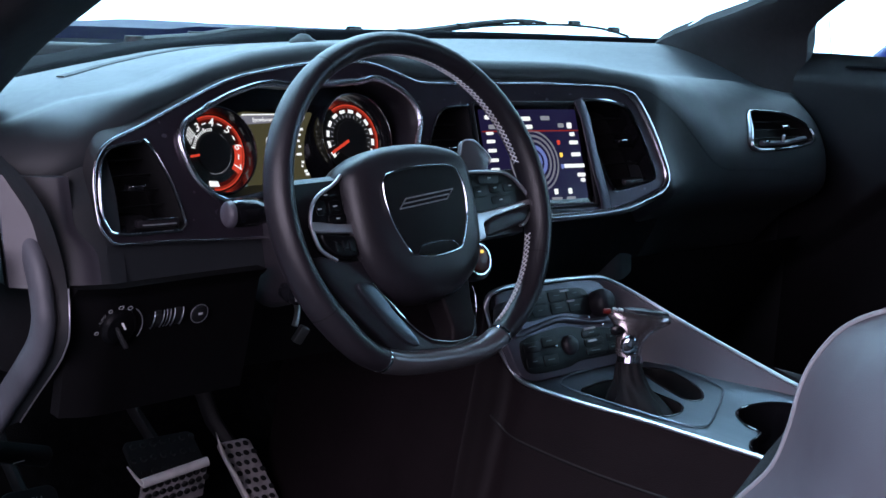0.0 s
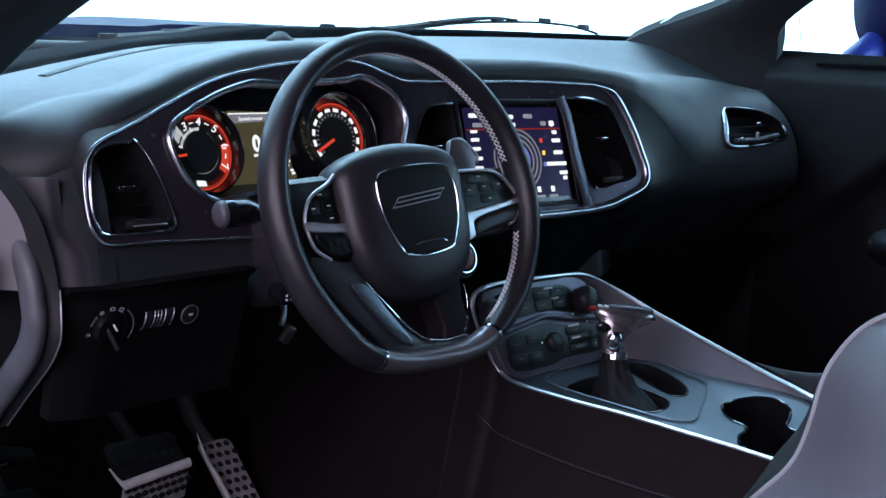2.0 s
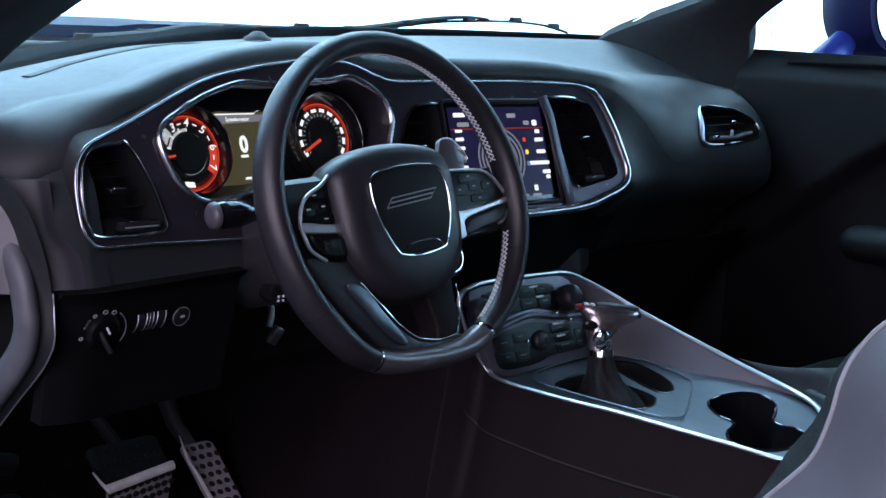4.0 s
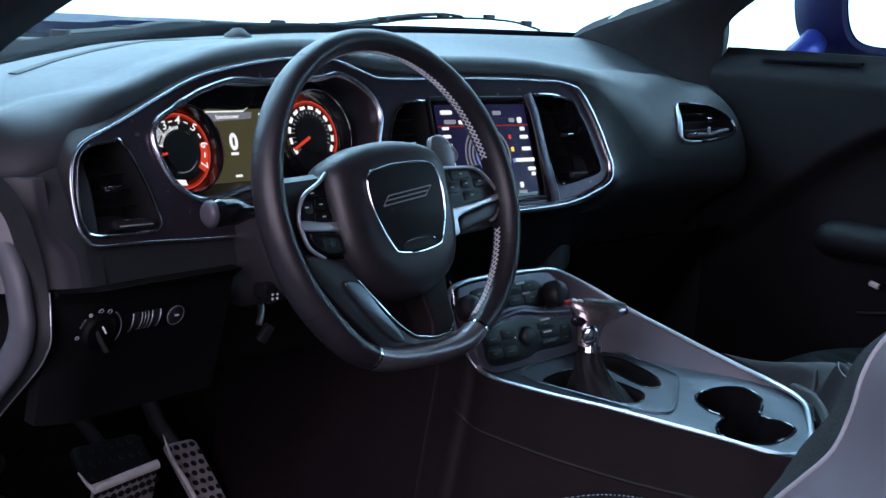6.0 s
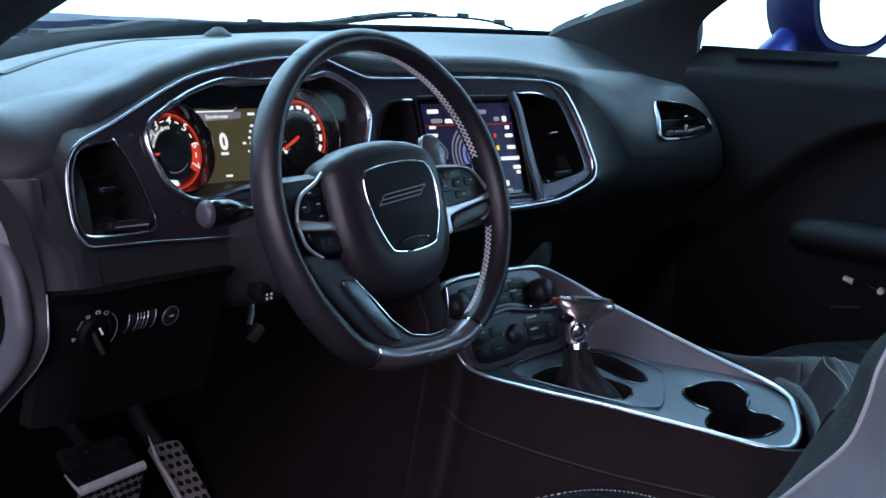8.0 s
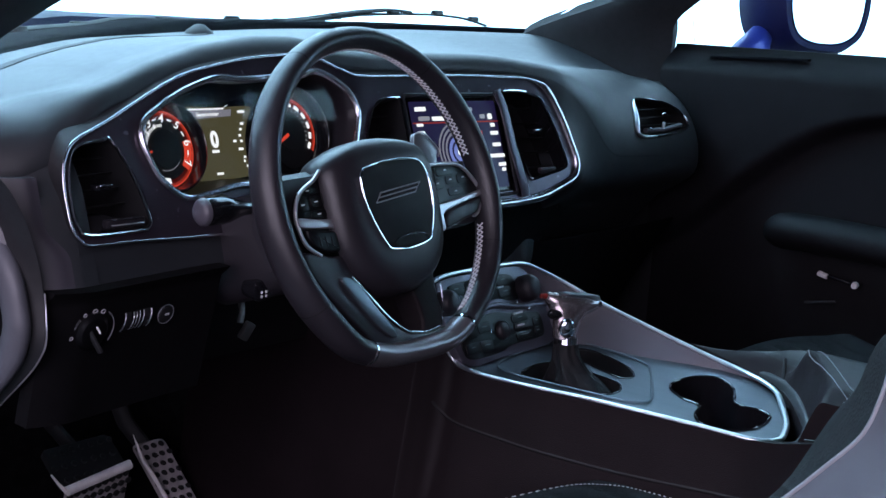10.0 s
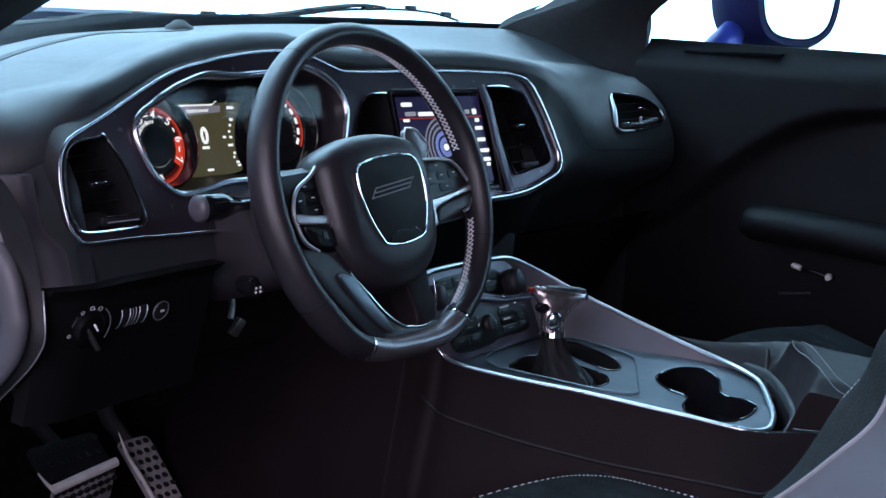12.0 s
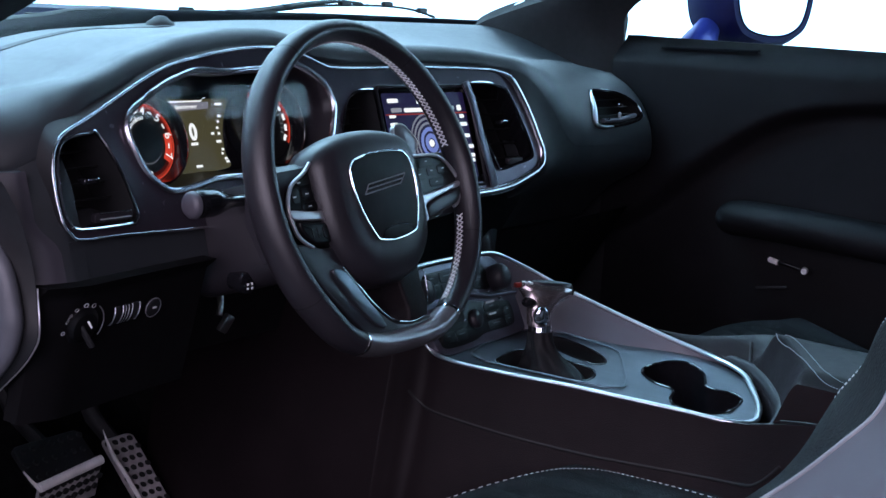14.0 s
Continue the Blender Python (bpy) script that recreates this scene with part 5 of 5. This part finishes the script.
BOOT = ((0.302, -0.046, 0.028, 0.044, 0.364), (0.303, -0.044, 0.026, 0.042, 0.376), (0.304, -0.039, 0.021, 0.034, 0.386), (0.306, -0.031, 0.018, 0.024, 0.396), (0.309, -0.023, 0.0170, 0.0185, 0.407), (0.310, -0.020, 0.0150, 0.0155, 0.417), (0.311, -0.019, 0.0140, 0.0145, 0.426))
part("boot", loft([[Vector((cx + rx * math.cos(f) * fold(f, 6 - k), cy + ry * math.sin(f) * fold(f, 6 - k), z)) for f in (2 * math.pi * j / 60 for j in range(60))] for k, (cx, cy, rx, ry, z) in enumerate(BOOT)]), M_BOOT, gs, "gathered black leather boot")
part("collar", rod((0.311, -0.019, 0.4235), (0.312, -0.018, 0.4315), 0.0152, 0.0150, 24), M_CHROME, gs, "chrome collar")
hd = Vector((0.86, -0.50, -0.10)).normalized()
hs = Vector((0.50, 0.86, 0))
def shaft(c, ra, rb, n=28):
    return [Vector(c) + hd * (ra * math.cos(f)) + hs * (rb * math.sin(f)) for f in (2 * math.pi * j / n for j in range(n))]
part("lever", loft([shaft((0.309, -0.017, 0.431), 0.0150, 0.0135), shaft((0.310, -0.016, 0.440), 0.0155, 0.0135), shaft((0.313, -0.015, 0.450), 0.0172, 0.0138), shaft((0.319, -0.013, 0.459), 0.0225, 0.0148), shaft((0.327, -0.012, 0.4655), 0.0320, 0.0158), shaft((0.330, -0.012, 0.4705), 0.0390, 0.0165), shaft((0.330, -0.011, 0.4755), 0.0395, 0.0158), shaft((0.328, -0.010, 0.4800), 0.0340, 0.0120)]), M_LEVER, gs, "satin metal lever flaring into a T-shaped handle")
part("handle_grip", loft([shaft((0.337, -0.015, 0.4765), 0.0300, 0.0120), shaft((0.337, -0.015, 0.4815), 0.0280, 0.0095), shaft((0.336, -0.015, 0.4830), 0.022, 0.005)]), M_LEATHER, gs, "black leather grip strip")
bc = Vector((0.300, -0.026, 0.4455))
part("front_button", loft([[bc + Vector((-0.70, -0.70, 0.05)) * h + Vector((0.70, -0.70, 0)) * (r * math.cos(f)) + Vector((0, 0, 1)) * (r * 1.25 * math.sin(f)) for f in (2 * math.pi * j / 24 for j in range(24))] for r, h in ((0.0100, -0.010), (0.0100, -0.002), (0.0092, 0.0000), (0.0068, 0.0014), (0.0025, 0.0020))]), M_CHROME, gs, "polished release button")
part("button_surround", loft([[Vector((0.294, -0.012, 0.4605)) + Vector((-0.70, -0.70, 0.05)) * h + Vector((0.70, -0.70, 0)) * (r * math.cos(f)) + Vector((0, 0, 1)) * (r * 0.7 * math.sin(f)) for f in (2 * math.pi * j / 20 for j in range(20))] for r, h in ((0.009, -0.010), (0.009, -0.003), (0.0080, -0.001), (0.003, 0.0))]), M_GLOSS, gs, "black button under the handle")
for k in range(3):
    part("handle_mark", box((0.304 + 0.0062 * k, 0.0040 - 0.0036 * k, 0.4835 - 0.0006 * k), (0.0042, 0.008, 0.0014), 0.0004, Euler((0, 0.1, -0.52)).to_matrix()), M_MARK, gs)
part("release_button", rod((0.298, 0.006, 0.4805), (0.291, 0.010, 0.4805), 0.0036, 0.003), M_RED, gs)


# ---- seats ----

def cushion_fn(cx, y0, z0=0.30, bow=0.05, half=0.31, fall=0.0):
    def fn(u, v):
        a = 2 * u - 1
        x = cx + half * a
        y = y0 - 0.03 - 0.50 * v - bow * (a * a if not fall else abs(a) ** 3.2) * (1 - v)
        z = z0 + (0.016 if not fall else 0.004) * smooth01((abs(a) - 0.74) / 0.10) - 0.10 * smooth01((abs(a) - 0.86) / 0.14) - 0.10 * (1 - smooth01(v / 0.055)) + 0.006 * math.sin(v * 2) - fall * v
        if abs(a) < 0.72 and v > 0.08:
            z += 0.005 * abs(math.sin(a * 6.5 * math.pi)) ** 0.6 - 0.003
        return x, y, z
    return fn

def seat(cx, y0, label, turn=1):
    s = thing("car_seat", (cx, y0 - 0.3, 0.05), label, "seat", "front seats")
    fn = cushion_fn(cx, y0, 0.30, 0.10) if turn > 0 else cushion_fn(cx + 0.04, y0 + 0.01, 0.338, 0.14, 0.270, 0.12)
    part("cushion", sheet(fn, 110, 50, (0, 0, -0.16)), M_SEATIN, s, "fluted black seat cushion")
    if turn > 0:
        pts = spline([Vector(fn(a, b)) + Vector((0, 0, 0.002)) for a, b in ((0.13, 0.9), (0.135, 0.5), (0.14, 0.25), (0.17, 0.12), (0.26, 0.07), (0.5, 0.06), (0.74, 0.07), (0.83, 0.12), (0.86, 0.25), (0.865, 0.5), (0.87, 0.9))], 26)
        part("cushion_stitching", dashes(pts, 0.0005), M_THREAD, s, "pale seat stitching")
    part("base", box((cx, y0 - 0.30, 0.11), (0.44, 0.40, 0.16), 0.03), M_LOW, s)
    # backrest: the bolster's piped edge runs up and back
    rows = [(0.34, -0.36), (0.40, -0.405), (0.45, -0.448), (0.495, -0.492), (0.525, -0.522), (0.558, -0.550), (0.583, -0.569), (0.608, -0.577), (0.63, -0.581), (0.648, -0.588), (0.667, -0.602), (0.680, -0.622), (0.69, -0.65), (0.70, -0.69), (0.76, -0.74), (0.86, -0.78), (0.94, -0.80)]
    cx = cx - 0.02
    inner = [(-0.203, -0.004), (-0.172, 0.014), (-0.148, 0.027), (-0.122, 0.034), (-0.100, 0.034), (-0.078, 0.020), (-0.060, -0.030), (-0.035, -0.085), (0.0, -0.095)]
    inner = inner + [(-a, b) for a, b in inner[-2::-1]]
    outer = [(-0.2035, -0.0045), (-0.211, -0.017), (-0.232, -0.040), (-0.262, -0.085), (-0.275, -0.16), (-0.262, -0.26), (-0.180, -0.34)]
    outer = outer + [(-a, b) for a, b in outer[::-1]]
    levels = [spline([(a, b, 0) for a, b in rows], 3)[i].to_2d() for i in range(3 * len(rows) - 2)]
    rings, front = [], []
    for z, yp in levels:
        back = smooth01((z - 0.68) / 0.06)
        slim = 1 - 0.25 * smooth01((z - 0.75) / 0.2)
        swell = smooth01((z - 0.48) / 0.10) * (1 - smooth01((z - 0.61) / 0.07))
        rings.append([Vector((cx + a * slim, yp + b * (1 - 0.35 * back) - 0.06 * back * (1 if b > -0.05 else 0), z)) for a, b in outer])
        front.append([Vector((cx + a * slim, yp + (b * swell if b > 0 else b) * (1 - 0.5 * back) - 0.06 * back, z)) for a, b in inner])
    part("backrest", loft(rings), M_SEAT, s, "charcoal grey leather backrest")
    part("inner_bolster", loft(front, False), M_SEATIN, s, "black inner face of the backrest")
    for sx in (-1, 1):
        rope = [Vector((cx + sx * 0.203, p.y, p.x)) + Vector((0, -0.0045, 0)) for p in spline([(a, b, 0) for a, b in rows[:14]], 10)]
        part("piping", sweep(rope, 0.0018, 0.0018, 8), M_PIPE, s, "pale twisted piping")
        st = [Vector((cx + sx * 0.106, p.y + 0.0352 * smooth01((p.x - 0.48) / 0.10) * (1 - smooth01((p.x - 0.61) / 0.07)) + 0.001, p.x)) for p in spline([(a, b, 0) for a, b in rows[3:12]], 14) if p.x > 0.545]
        part("bolster_stitching", dashes(st, 0.0008), M_THREAD, s, "pale bolster stitching")
    return s
seat(0.02, -0.02, "charcoal leather driver's seat with pale piping")
seat(0.74, 0.03, "charcoal leather passenger seat with a fluted cushion", 0)


# ---- passenger door ----
pd = thing("passenger_door", (1.12, -0.35, 0.1), "black trimmed passenger door with a recessed armrest", "door")
SCOOP = [(-0.60, 0.715), (-0.16, 0.698), (-0.034, 0.679), (0.043, 0.645), (0.09, 0.609), (0.14, 0.568), (0.222, 0.495), (0.30, 0.43)]
def door_fn(u, v):
    y, z = 0.335 - 1.35 * u, 0.778 - 0.66 * v
    x = 1.082 + 0.050 * (1 - smooth01((0.778 - z) / 0.055)) ** 1.5
    # scooped lower half under a sweeping edge
    edge = soft_table(y, SCOOP, 0.02)
    x += 0.030 * smooth01((edge - z) / 0.025)
    return x, y, z
part("panel", sheet(door_fn, 90, 90, (0.05, 0, 0)), M_PANELV, pd, "black grained door panel")
part("demister", sheet(lambda u, v: (1.108 - 0.004 * v, 0.25 - 0.185 * u, 0.7605 + 0.006 * u - 0.004 * v), 8, 2, (0.01, 0, 0)), M_COWL, pd, "thin black demister slot")
arm_path = spline([(1.085, 0.085, 0.465), (1.065, 0.04, 0.478), (1.055, -0.1, 0.478), (1.05, -0.3, 0.47), (1.05, -0.6, 0.46)], 8)
part("armrest", sweep(arm_path, 0.03, 0.026, 16, radii=lambda t: 0.6 + 0.6 * smooth01(t * 5)), M_PANELV, pd, "padded black armrest")
part("door_handle", sweep(spline([(1.083, -0.006, 0.411), (1.079, -0.030, 0.4085), (1.083, -0.068, 0.402)], 6), 0.0028, 0.0030, 8), M_GLOSS, pd, "dark inner door handle")
part("handle_front", sweep([(1.082, -0.008, 0.4105), (1.078, -0.016, 0.410), (1.078, -0.024, 0.408)], 0.0055, 0.0050, 10), M_GLINT, pd, "handle end painted pale as a glint")
part("handle_end", rod((1.084, -0.071, 0.4015), (1.074, -0.073, 0.401), 0.0060, 0.0050), M_GLINT, pd, "handle end painted pale as a glint")
part("trim_strip", box((1.085, -0.014, 0.361), (0.004, 0.056, 0.004), 0.001, Euler((-0.2, 0, 0)).to_matrix()), M_LOW, pd)
win = part("window", sheet(lambda u, v: (1.135 - 0.10 * v, 0.30 - 1.2 * u, 0.775 + 0.32 * v), 8, 4, (0.004, 0, 0)), M_GLASS, pd, "clear side window")
win.visible_shadow = False

# ---- passenger mirror ----
mr = thing("side_mirror", (1.22, 0.22, 0.775), "indigo painted door mirror with a pale glass", "mirror")
def mirror_ring(s, y, dx=0.0, sx=1.0):
    c, sn = math.cos(-0.52), math.sin(-0.52)
    out = []
    for a, b in curve2([(-0.100, 0.02), (-0.092, -0.042), (-0.066, -0.080), (-0.015, -0.094), (0.045, -0.090), (0.086, -0.062), (0.100, 0.0), (0.090, 0.06), (0.05, 0.085), (-0.03, 0.088), (-0.08, 0.075)], 5):
        px, py = a * s * sx + 0.092 + dx, y - 0.187
        out.append(Vector((1.25 + c * px - sn * py, 0.187 + sn * px + c * py, 0.868 + b * s)))
    return out
part("shell", loft([mirror_ring(0.80, 0.186), mirror_ring(0.84, 0.178), mirror_ring(0.94, 0.178), mirror_ring(1.05, 0.198, -0.004), mirror_ring(1.12, 0.235, -0.016), mirror_ring(1.0, 0.29, -0.022), mirror_ring(0.55, 0.325, -0.02)]), M_NAVY, mr, "dark indigo mirror shell")
part("mirror_glass", loft([mirror_ring(0.80, 0.187), mirror_ring(0.80, 0.1785)]), M_MIRROR, mr, "pale mirror glass")
part("foot", loft([[Vector((x + r * math.cos(f), y + 0.6 * r * math.sin(f), z)) for f in (2 * math.pi * j / 20 for j in range(20))] for x, y, r, z in ((1.215, 0.23, 0.055, 0.765), (1.224, 0.23, 0.048, 0.782), (1.250, 0.232, 0.040, 0.798), (1.275, 0.235, 0.030, 0.815), (1.30, 0.235, 0.025, 0.83))]), M_BLUE, mr, "indigo mirror foot")

# ---- pedals ----
def pedal_fn(cx, y, z, lean, shear=0.0):
    def fn(a, b, h=0.0):
        return Vector((cx + a + shear * b, y + b * math.sin(lean) - h * math.cos(lean), z + b * math.cos(lean) + h * math.sin(lean)))
    return fn
def pedal(name, fn, w, hgt, label, nx, nz, stem):
    p = thing(name, tuple(fn(0, -hgt / 2)), label, "pedal")
    # the brake's upper pad is coloured black to stand for its shade
    part("pad", plate(rrect(0, 0, w, hgt, 0.008), fn, -0.008, 0.0, 0.002), M_PEDAL if hgt > 0.1 else M_LOW, p, "bare metal pedal pad, black on the brake for its shade")
    for i in range(nx):
        for j in range(nz):
            x = -w / 2 + w * (i + 0.5 + 0.25 * (-1) ** j) / nx
            z = -hgt / 2 + hgt * (j + 0.5) / nz
            part("rubber_stud", plate(disc(x, z, 0.0040, 10), fn, 0.0, 0.003, 0.0008), M_LOW, p)
    part("stem", sweep([fn(0, hgt * 0.3, -0.01), fn(0, 0.1, -0.03), fn(0.0, 0.2, 0.0)], 0.008, 0.012, 8), M_LOW, p)
    return p
bp = pedal_fn(-0.030, 0.482, 0.214, 0.95)
brake = pedal("brake_pedal", bp, 0.100, 0.064, "metal brake pedal with black rubber studs", 7, 3, True)
def lower_face(a, b, h=0.0):
    return Vector((-0.0295 + a, 0.4545 + 0.25 * (-b) - h, 0.1975 + 0.12 * a + b))
part("lower_pad", plate([(-0.046, -0.052), (0.048, -0.052), (0.048, 0.0), (-0.046, 0.0)], lower_face, -0.006, 0.0, 0.001), M_PEDAL, brake, "bare metal lower face")
part("front_edge", sweep([(-0.077 + 0.094 * k / 40, 0.453, 0.1935 + 0.012 * k / 40) for k in range(41)], 0.0062, 0.0066, 12), M_GLINT, brake, "pedal lip painted pale for its highlight")
for k in range(9):
    for row in range(3):
        part("rubber_stud", plate(disc(-0.042 + 0.0105 * (k + 0.5 * (row % 2)), -0.0085 - 0.013 * row, 0.0042, 10), lower_face, 0.0, 0.004, 0.001), M_LOW, brake)
part("side_edge", sweep([(-0.077, 0.453, 0.192), (-0.086, 0.457, 0.204), (-0.095, 0.460, 0.218)], 0.0028, None, 8, radii=lambda t: 1.1 - 0.7 * t), M_GLINT, brake)
accel = pedal("accelerator_pedal", pedal_fn(0.113, 0.487, 0.140, 0.35, -0.36), 0.050, 0.135, "metal accelerator pedal with black rubber studs", 4, 10, True)
part("side_edge", sweep(spline([(0.054, 0.498, 0.225), (0.064, 0.490, 0.19), (0.078, 0.480, 0.16), (0.096, 0.470, 0.12)], 6), 0.0026, None, 8, radii=lambda t: 0.2 + 1.0 * smooth01(t * 3)), M_GLINT, accel, "pedal edge painted pale for its highlight")
pk = pedal_fn(-0.222, 0.45, 0.19, 0.7)
park = thing("parking_brake_pedal", tuple(pk(0, -0.03)), "black parking brake pedal with white lettering", "pedal")
part("pad", plate(rrect(0, 0, 0.07, 0.06, 0.012), pk, -0.01, 0.0, 0.003), M_LOW, park)
part("lettering", lettering("PUSH", pk, 0.0, 0.012, 0.009, 0.0005), M_MARK, park, "white word PUSH")
part("lettering", lettering("OFF", pk, 0.004, -0.004, 0.009, 0.0005), M_MARK, park, "white word OFF")
part("stem", sweep([pk(0, 0.0, -0.01), pk(0, 0.1, -0.05), pk(0, 0.2, -0.05)], 0.008, 0.012, 8), M_LOW, park)
rl = thing("bonnet_release", (-0.24, 0.44, 0.25), "black bonnet release lever with a pale mark", "lever")
part("lever", box((-0.238, 0.44, 0.270), (0.07, 0.02, 0.024), 0.006, Euler((0.5, 0.3, 0)).to_matrix()), M_LOW, rl)
part("mark", box((-0.247, 0.4275, 0.266), (0.014, 0.001, 0.0016), 0.0003, Euler((0.5, -0.1, 0)).to_matrix()), M_MARK, rl)

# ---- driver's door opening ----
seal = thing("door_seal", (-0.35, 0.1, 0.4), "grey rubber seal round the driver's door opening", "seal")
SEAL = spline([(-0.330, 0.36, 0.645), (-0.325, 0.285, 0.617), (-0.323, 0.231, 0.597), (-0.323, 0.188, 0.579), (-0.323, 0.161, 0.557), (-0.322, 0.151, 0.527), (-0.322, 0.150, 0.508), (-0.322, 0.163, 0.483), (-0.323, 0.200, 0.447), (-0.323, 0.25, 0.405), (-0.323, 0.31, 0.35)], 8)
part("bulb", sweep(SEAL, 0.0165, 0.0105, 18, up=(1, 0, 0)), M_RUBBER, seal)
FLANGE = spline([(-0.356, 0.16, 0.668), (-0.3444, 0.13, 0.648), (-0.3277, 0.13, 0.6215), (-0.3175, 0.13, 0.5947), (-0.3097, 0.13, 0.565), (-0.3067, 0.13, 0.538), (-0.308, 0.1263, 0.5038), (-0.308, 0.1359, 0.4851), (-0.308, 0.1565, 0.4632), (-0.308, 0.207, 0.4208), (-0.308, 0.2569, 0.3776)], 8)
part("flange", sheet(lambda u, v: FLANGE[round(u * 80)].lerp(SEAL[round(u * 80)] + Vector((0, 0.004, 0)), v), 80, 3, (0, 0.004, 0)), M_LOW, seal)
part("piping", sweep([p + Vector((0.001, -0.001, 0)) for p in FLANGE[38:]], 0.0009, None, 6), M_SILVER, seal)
lv = thing("door_louvre", (-0.40, 0.03, 0.58), "black louvred outlet at the door hinge side", "vent")
part("plate", box((-0.372, 0.196, 0.555), (0.004, 0.080, 0.050), 0.002), M_COWL, lv)
for k in range(4):
    part("slat", box((-0.369, 0.190, 0.570 - 0.010 * k), (0.005, 0.066, 0.0014), 0.0005, Euler((0.25, 0, 0)).to_matrix()), M_SEAT, lv)
setting("hinge_pillar", sheet(lambda u, v: (-0.345 - 0.10 * u, 0.40 - 0.12 * (1 - u) + 0.0 * v, 0.70 - 0.75 * v), 10, 16, (0.0, 0.04, 0)), M_COWL, "black hinge pillar at the driver's door", "pillar")

# ---- wipers, defroster slots, sensor ----
def wiper(arm, blade, label):
    w = thing("wiper", arm[0], label, "wiper", "windscreen wipers")
    part("arm", sweep(spline(arm, 8), 0.010, 0.0055, 8, radii=lambda t: 1.3 - 0.8 * t), M_BLACK, w)
    b = spline(blade, 8)
    part("blade", sweep(b, 0.005, 0.0028, 8), M_BLACK, w, "thin rubber wiper blade")
    for k in range(4):
        q = b[int((k + 0.5) / 4 * (len(b) - 1))]
        part("blade_clip", box(q + Vector((0, 0, 0.004)), (0.03, 0.012, 0.012), 0.003), M_BLACK, w)
    part("pivot", rod(Vector(arm[0]) + Vector((0, 0, -0.03)), Vector(arm[0]) + Vector((0, 0, 0.008)), 0.02, 0.015), M_LOW, w)
wiper([(0.10, 0.86, 0.748), (0.22, 0.88, 0.758), (0.30, 0.90, 0.7685), (0.37, 0.90, 0.772), (0.43, 0.90, 0.7685)], [(0.16, 0.88, 0.752), (0.30, 0.885, 0.760), (0.48, 0.90, 0.773), (0.60, 0.90, 0.772), (0.70, 0.90, 0.773)], "black wiper resting at the windscreen base")
wiper([(0.64, 0.90, 0.772), (0.74, 0.90, 0.784), (0.85, 0.90, 0.799), (0.95, 0.90, 0.8075), (1.02, 0.90, 0.8055)], [(0.70, 0.89, 0.776), (0.86, 0.90, 0.794), (0.98, 0.90, 0.8005), (1.09, 0.90, 0.8030), (1.19, 0.90, 0.7985), (1.27, 0.90, 0.785)], "black wiper with its blade resting on the windscreen")
df = thing("defroster_slot", (0.05, 0.55, 0.72), "black defroster slot in the dash top", "vent")
def on_top(x, y):
    zl, zw = soft_table(x, LIP, 0.006), soft_table(x, ZW)
    yl, yw = lip_y(x), soft_table(x, YW) + 0.02
    t = (y - yw) / (yl + 0.022 - yw)
    return Vector((x, y, zw + (zl - zw) * smooth01(t) + 0.004 * math.sin(math.pi * t) + 0.0015))
part("slot", sweep([on_top(-0.2 + 0.46 * k / 20, soft_table(-0.2 + 0.46 * k / 20, YW) - 0.085) for k in range(21)], 0.006, 0.0010, 8), M_BLACK, df)
sn = thing("light_sensor", (0.285, 0.663, 0.755), "small black light sensor on the dash top", "sensor")
sp = on_top(0.285, 0.663)
part("dome", loft([[sp + Vector((r * math.cos(f), r * math.sin(f), h)) for f in (2 * math.pi * j / 20 for j in range(20))] for r, h in ((0.022, -0.002), (0.020, 0.003), (0.013, 0.007), (0.009, 0.011), (0.004, 0.0125))]), M_LOW, sn)

# ---- passenger vent ----
def pface(x, z, h=0.0):
    return Vector((x, pass_surf(x, z) - 0.95 * h, z + 0.3 * h))
pv = thing("air_vent", tuple(pface(0.89, 0.655)), "black passenger air vent with a bright chrome end", "air vent", "dashboard air vents")
part("housing", loft([[pface(a, b, h) for a, b in PV] for h in (0.002, -0.004, -0.035)], True, False), M_BLACK, pv)
part("backing", plate(PV, pface, -0.037, -0.034), M_BLACK, pv)
part("rim", sweep([pface(a, b, 0.001) for a, b in PV], 0.0026, None, 8, True), M_GLOSS, pv)
part("chrome_frame", sweep([pface(a, b, 0.003) for a, b in PV[-5:] + PV[:13]], 0.0040, None, 8, radii=lambda t: 0.35 + 0.75 * math.sin(math.pi * min(t * 1.05, 1))), M_RAIL, pv, "bright chrome frame")
part("chrome_tip", sweep([pface(a, b, 0.003) for a, b in PV[28:32]], 0.0020, None, 8), M_SILVER, pv)
for z in (0.650, 0.662, 0.674):
    part("slat", sweep([pface(0.822 + 0.14 * k / 6, z, -0.014) for k in range(7)], 0.005, 0.0010, 6), M_BLACK, pv)
part("tab", box(pface(0.915, 0.664, -0.004), (0.016, 0.008, 0.005), 0.001), M_CHROME, pv)
part("thumbwheel", sweep([pface(0.835, 0.6405, -0.001), pface(0.89, 0.6395, -0.001), pface(0.955, 0.645, -0.001)], 0.005, 0.004, 8), M_SEAT, pv)
part("thumbwheel_mark", box(pface(0.845, 0.642, 0.004), (0.010, 0.003, 0.003), 0.0006), M_CHROME, pv)
part("thumbwheel_tab", box(pface(0.889, 0.645, 0.003), (0.005, 0.004, 0.013), 0.001), M_SILVER, pv)
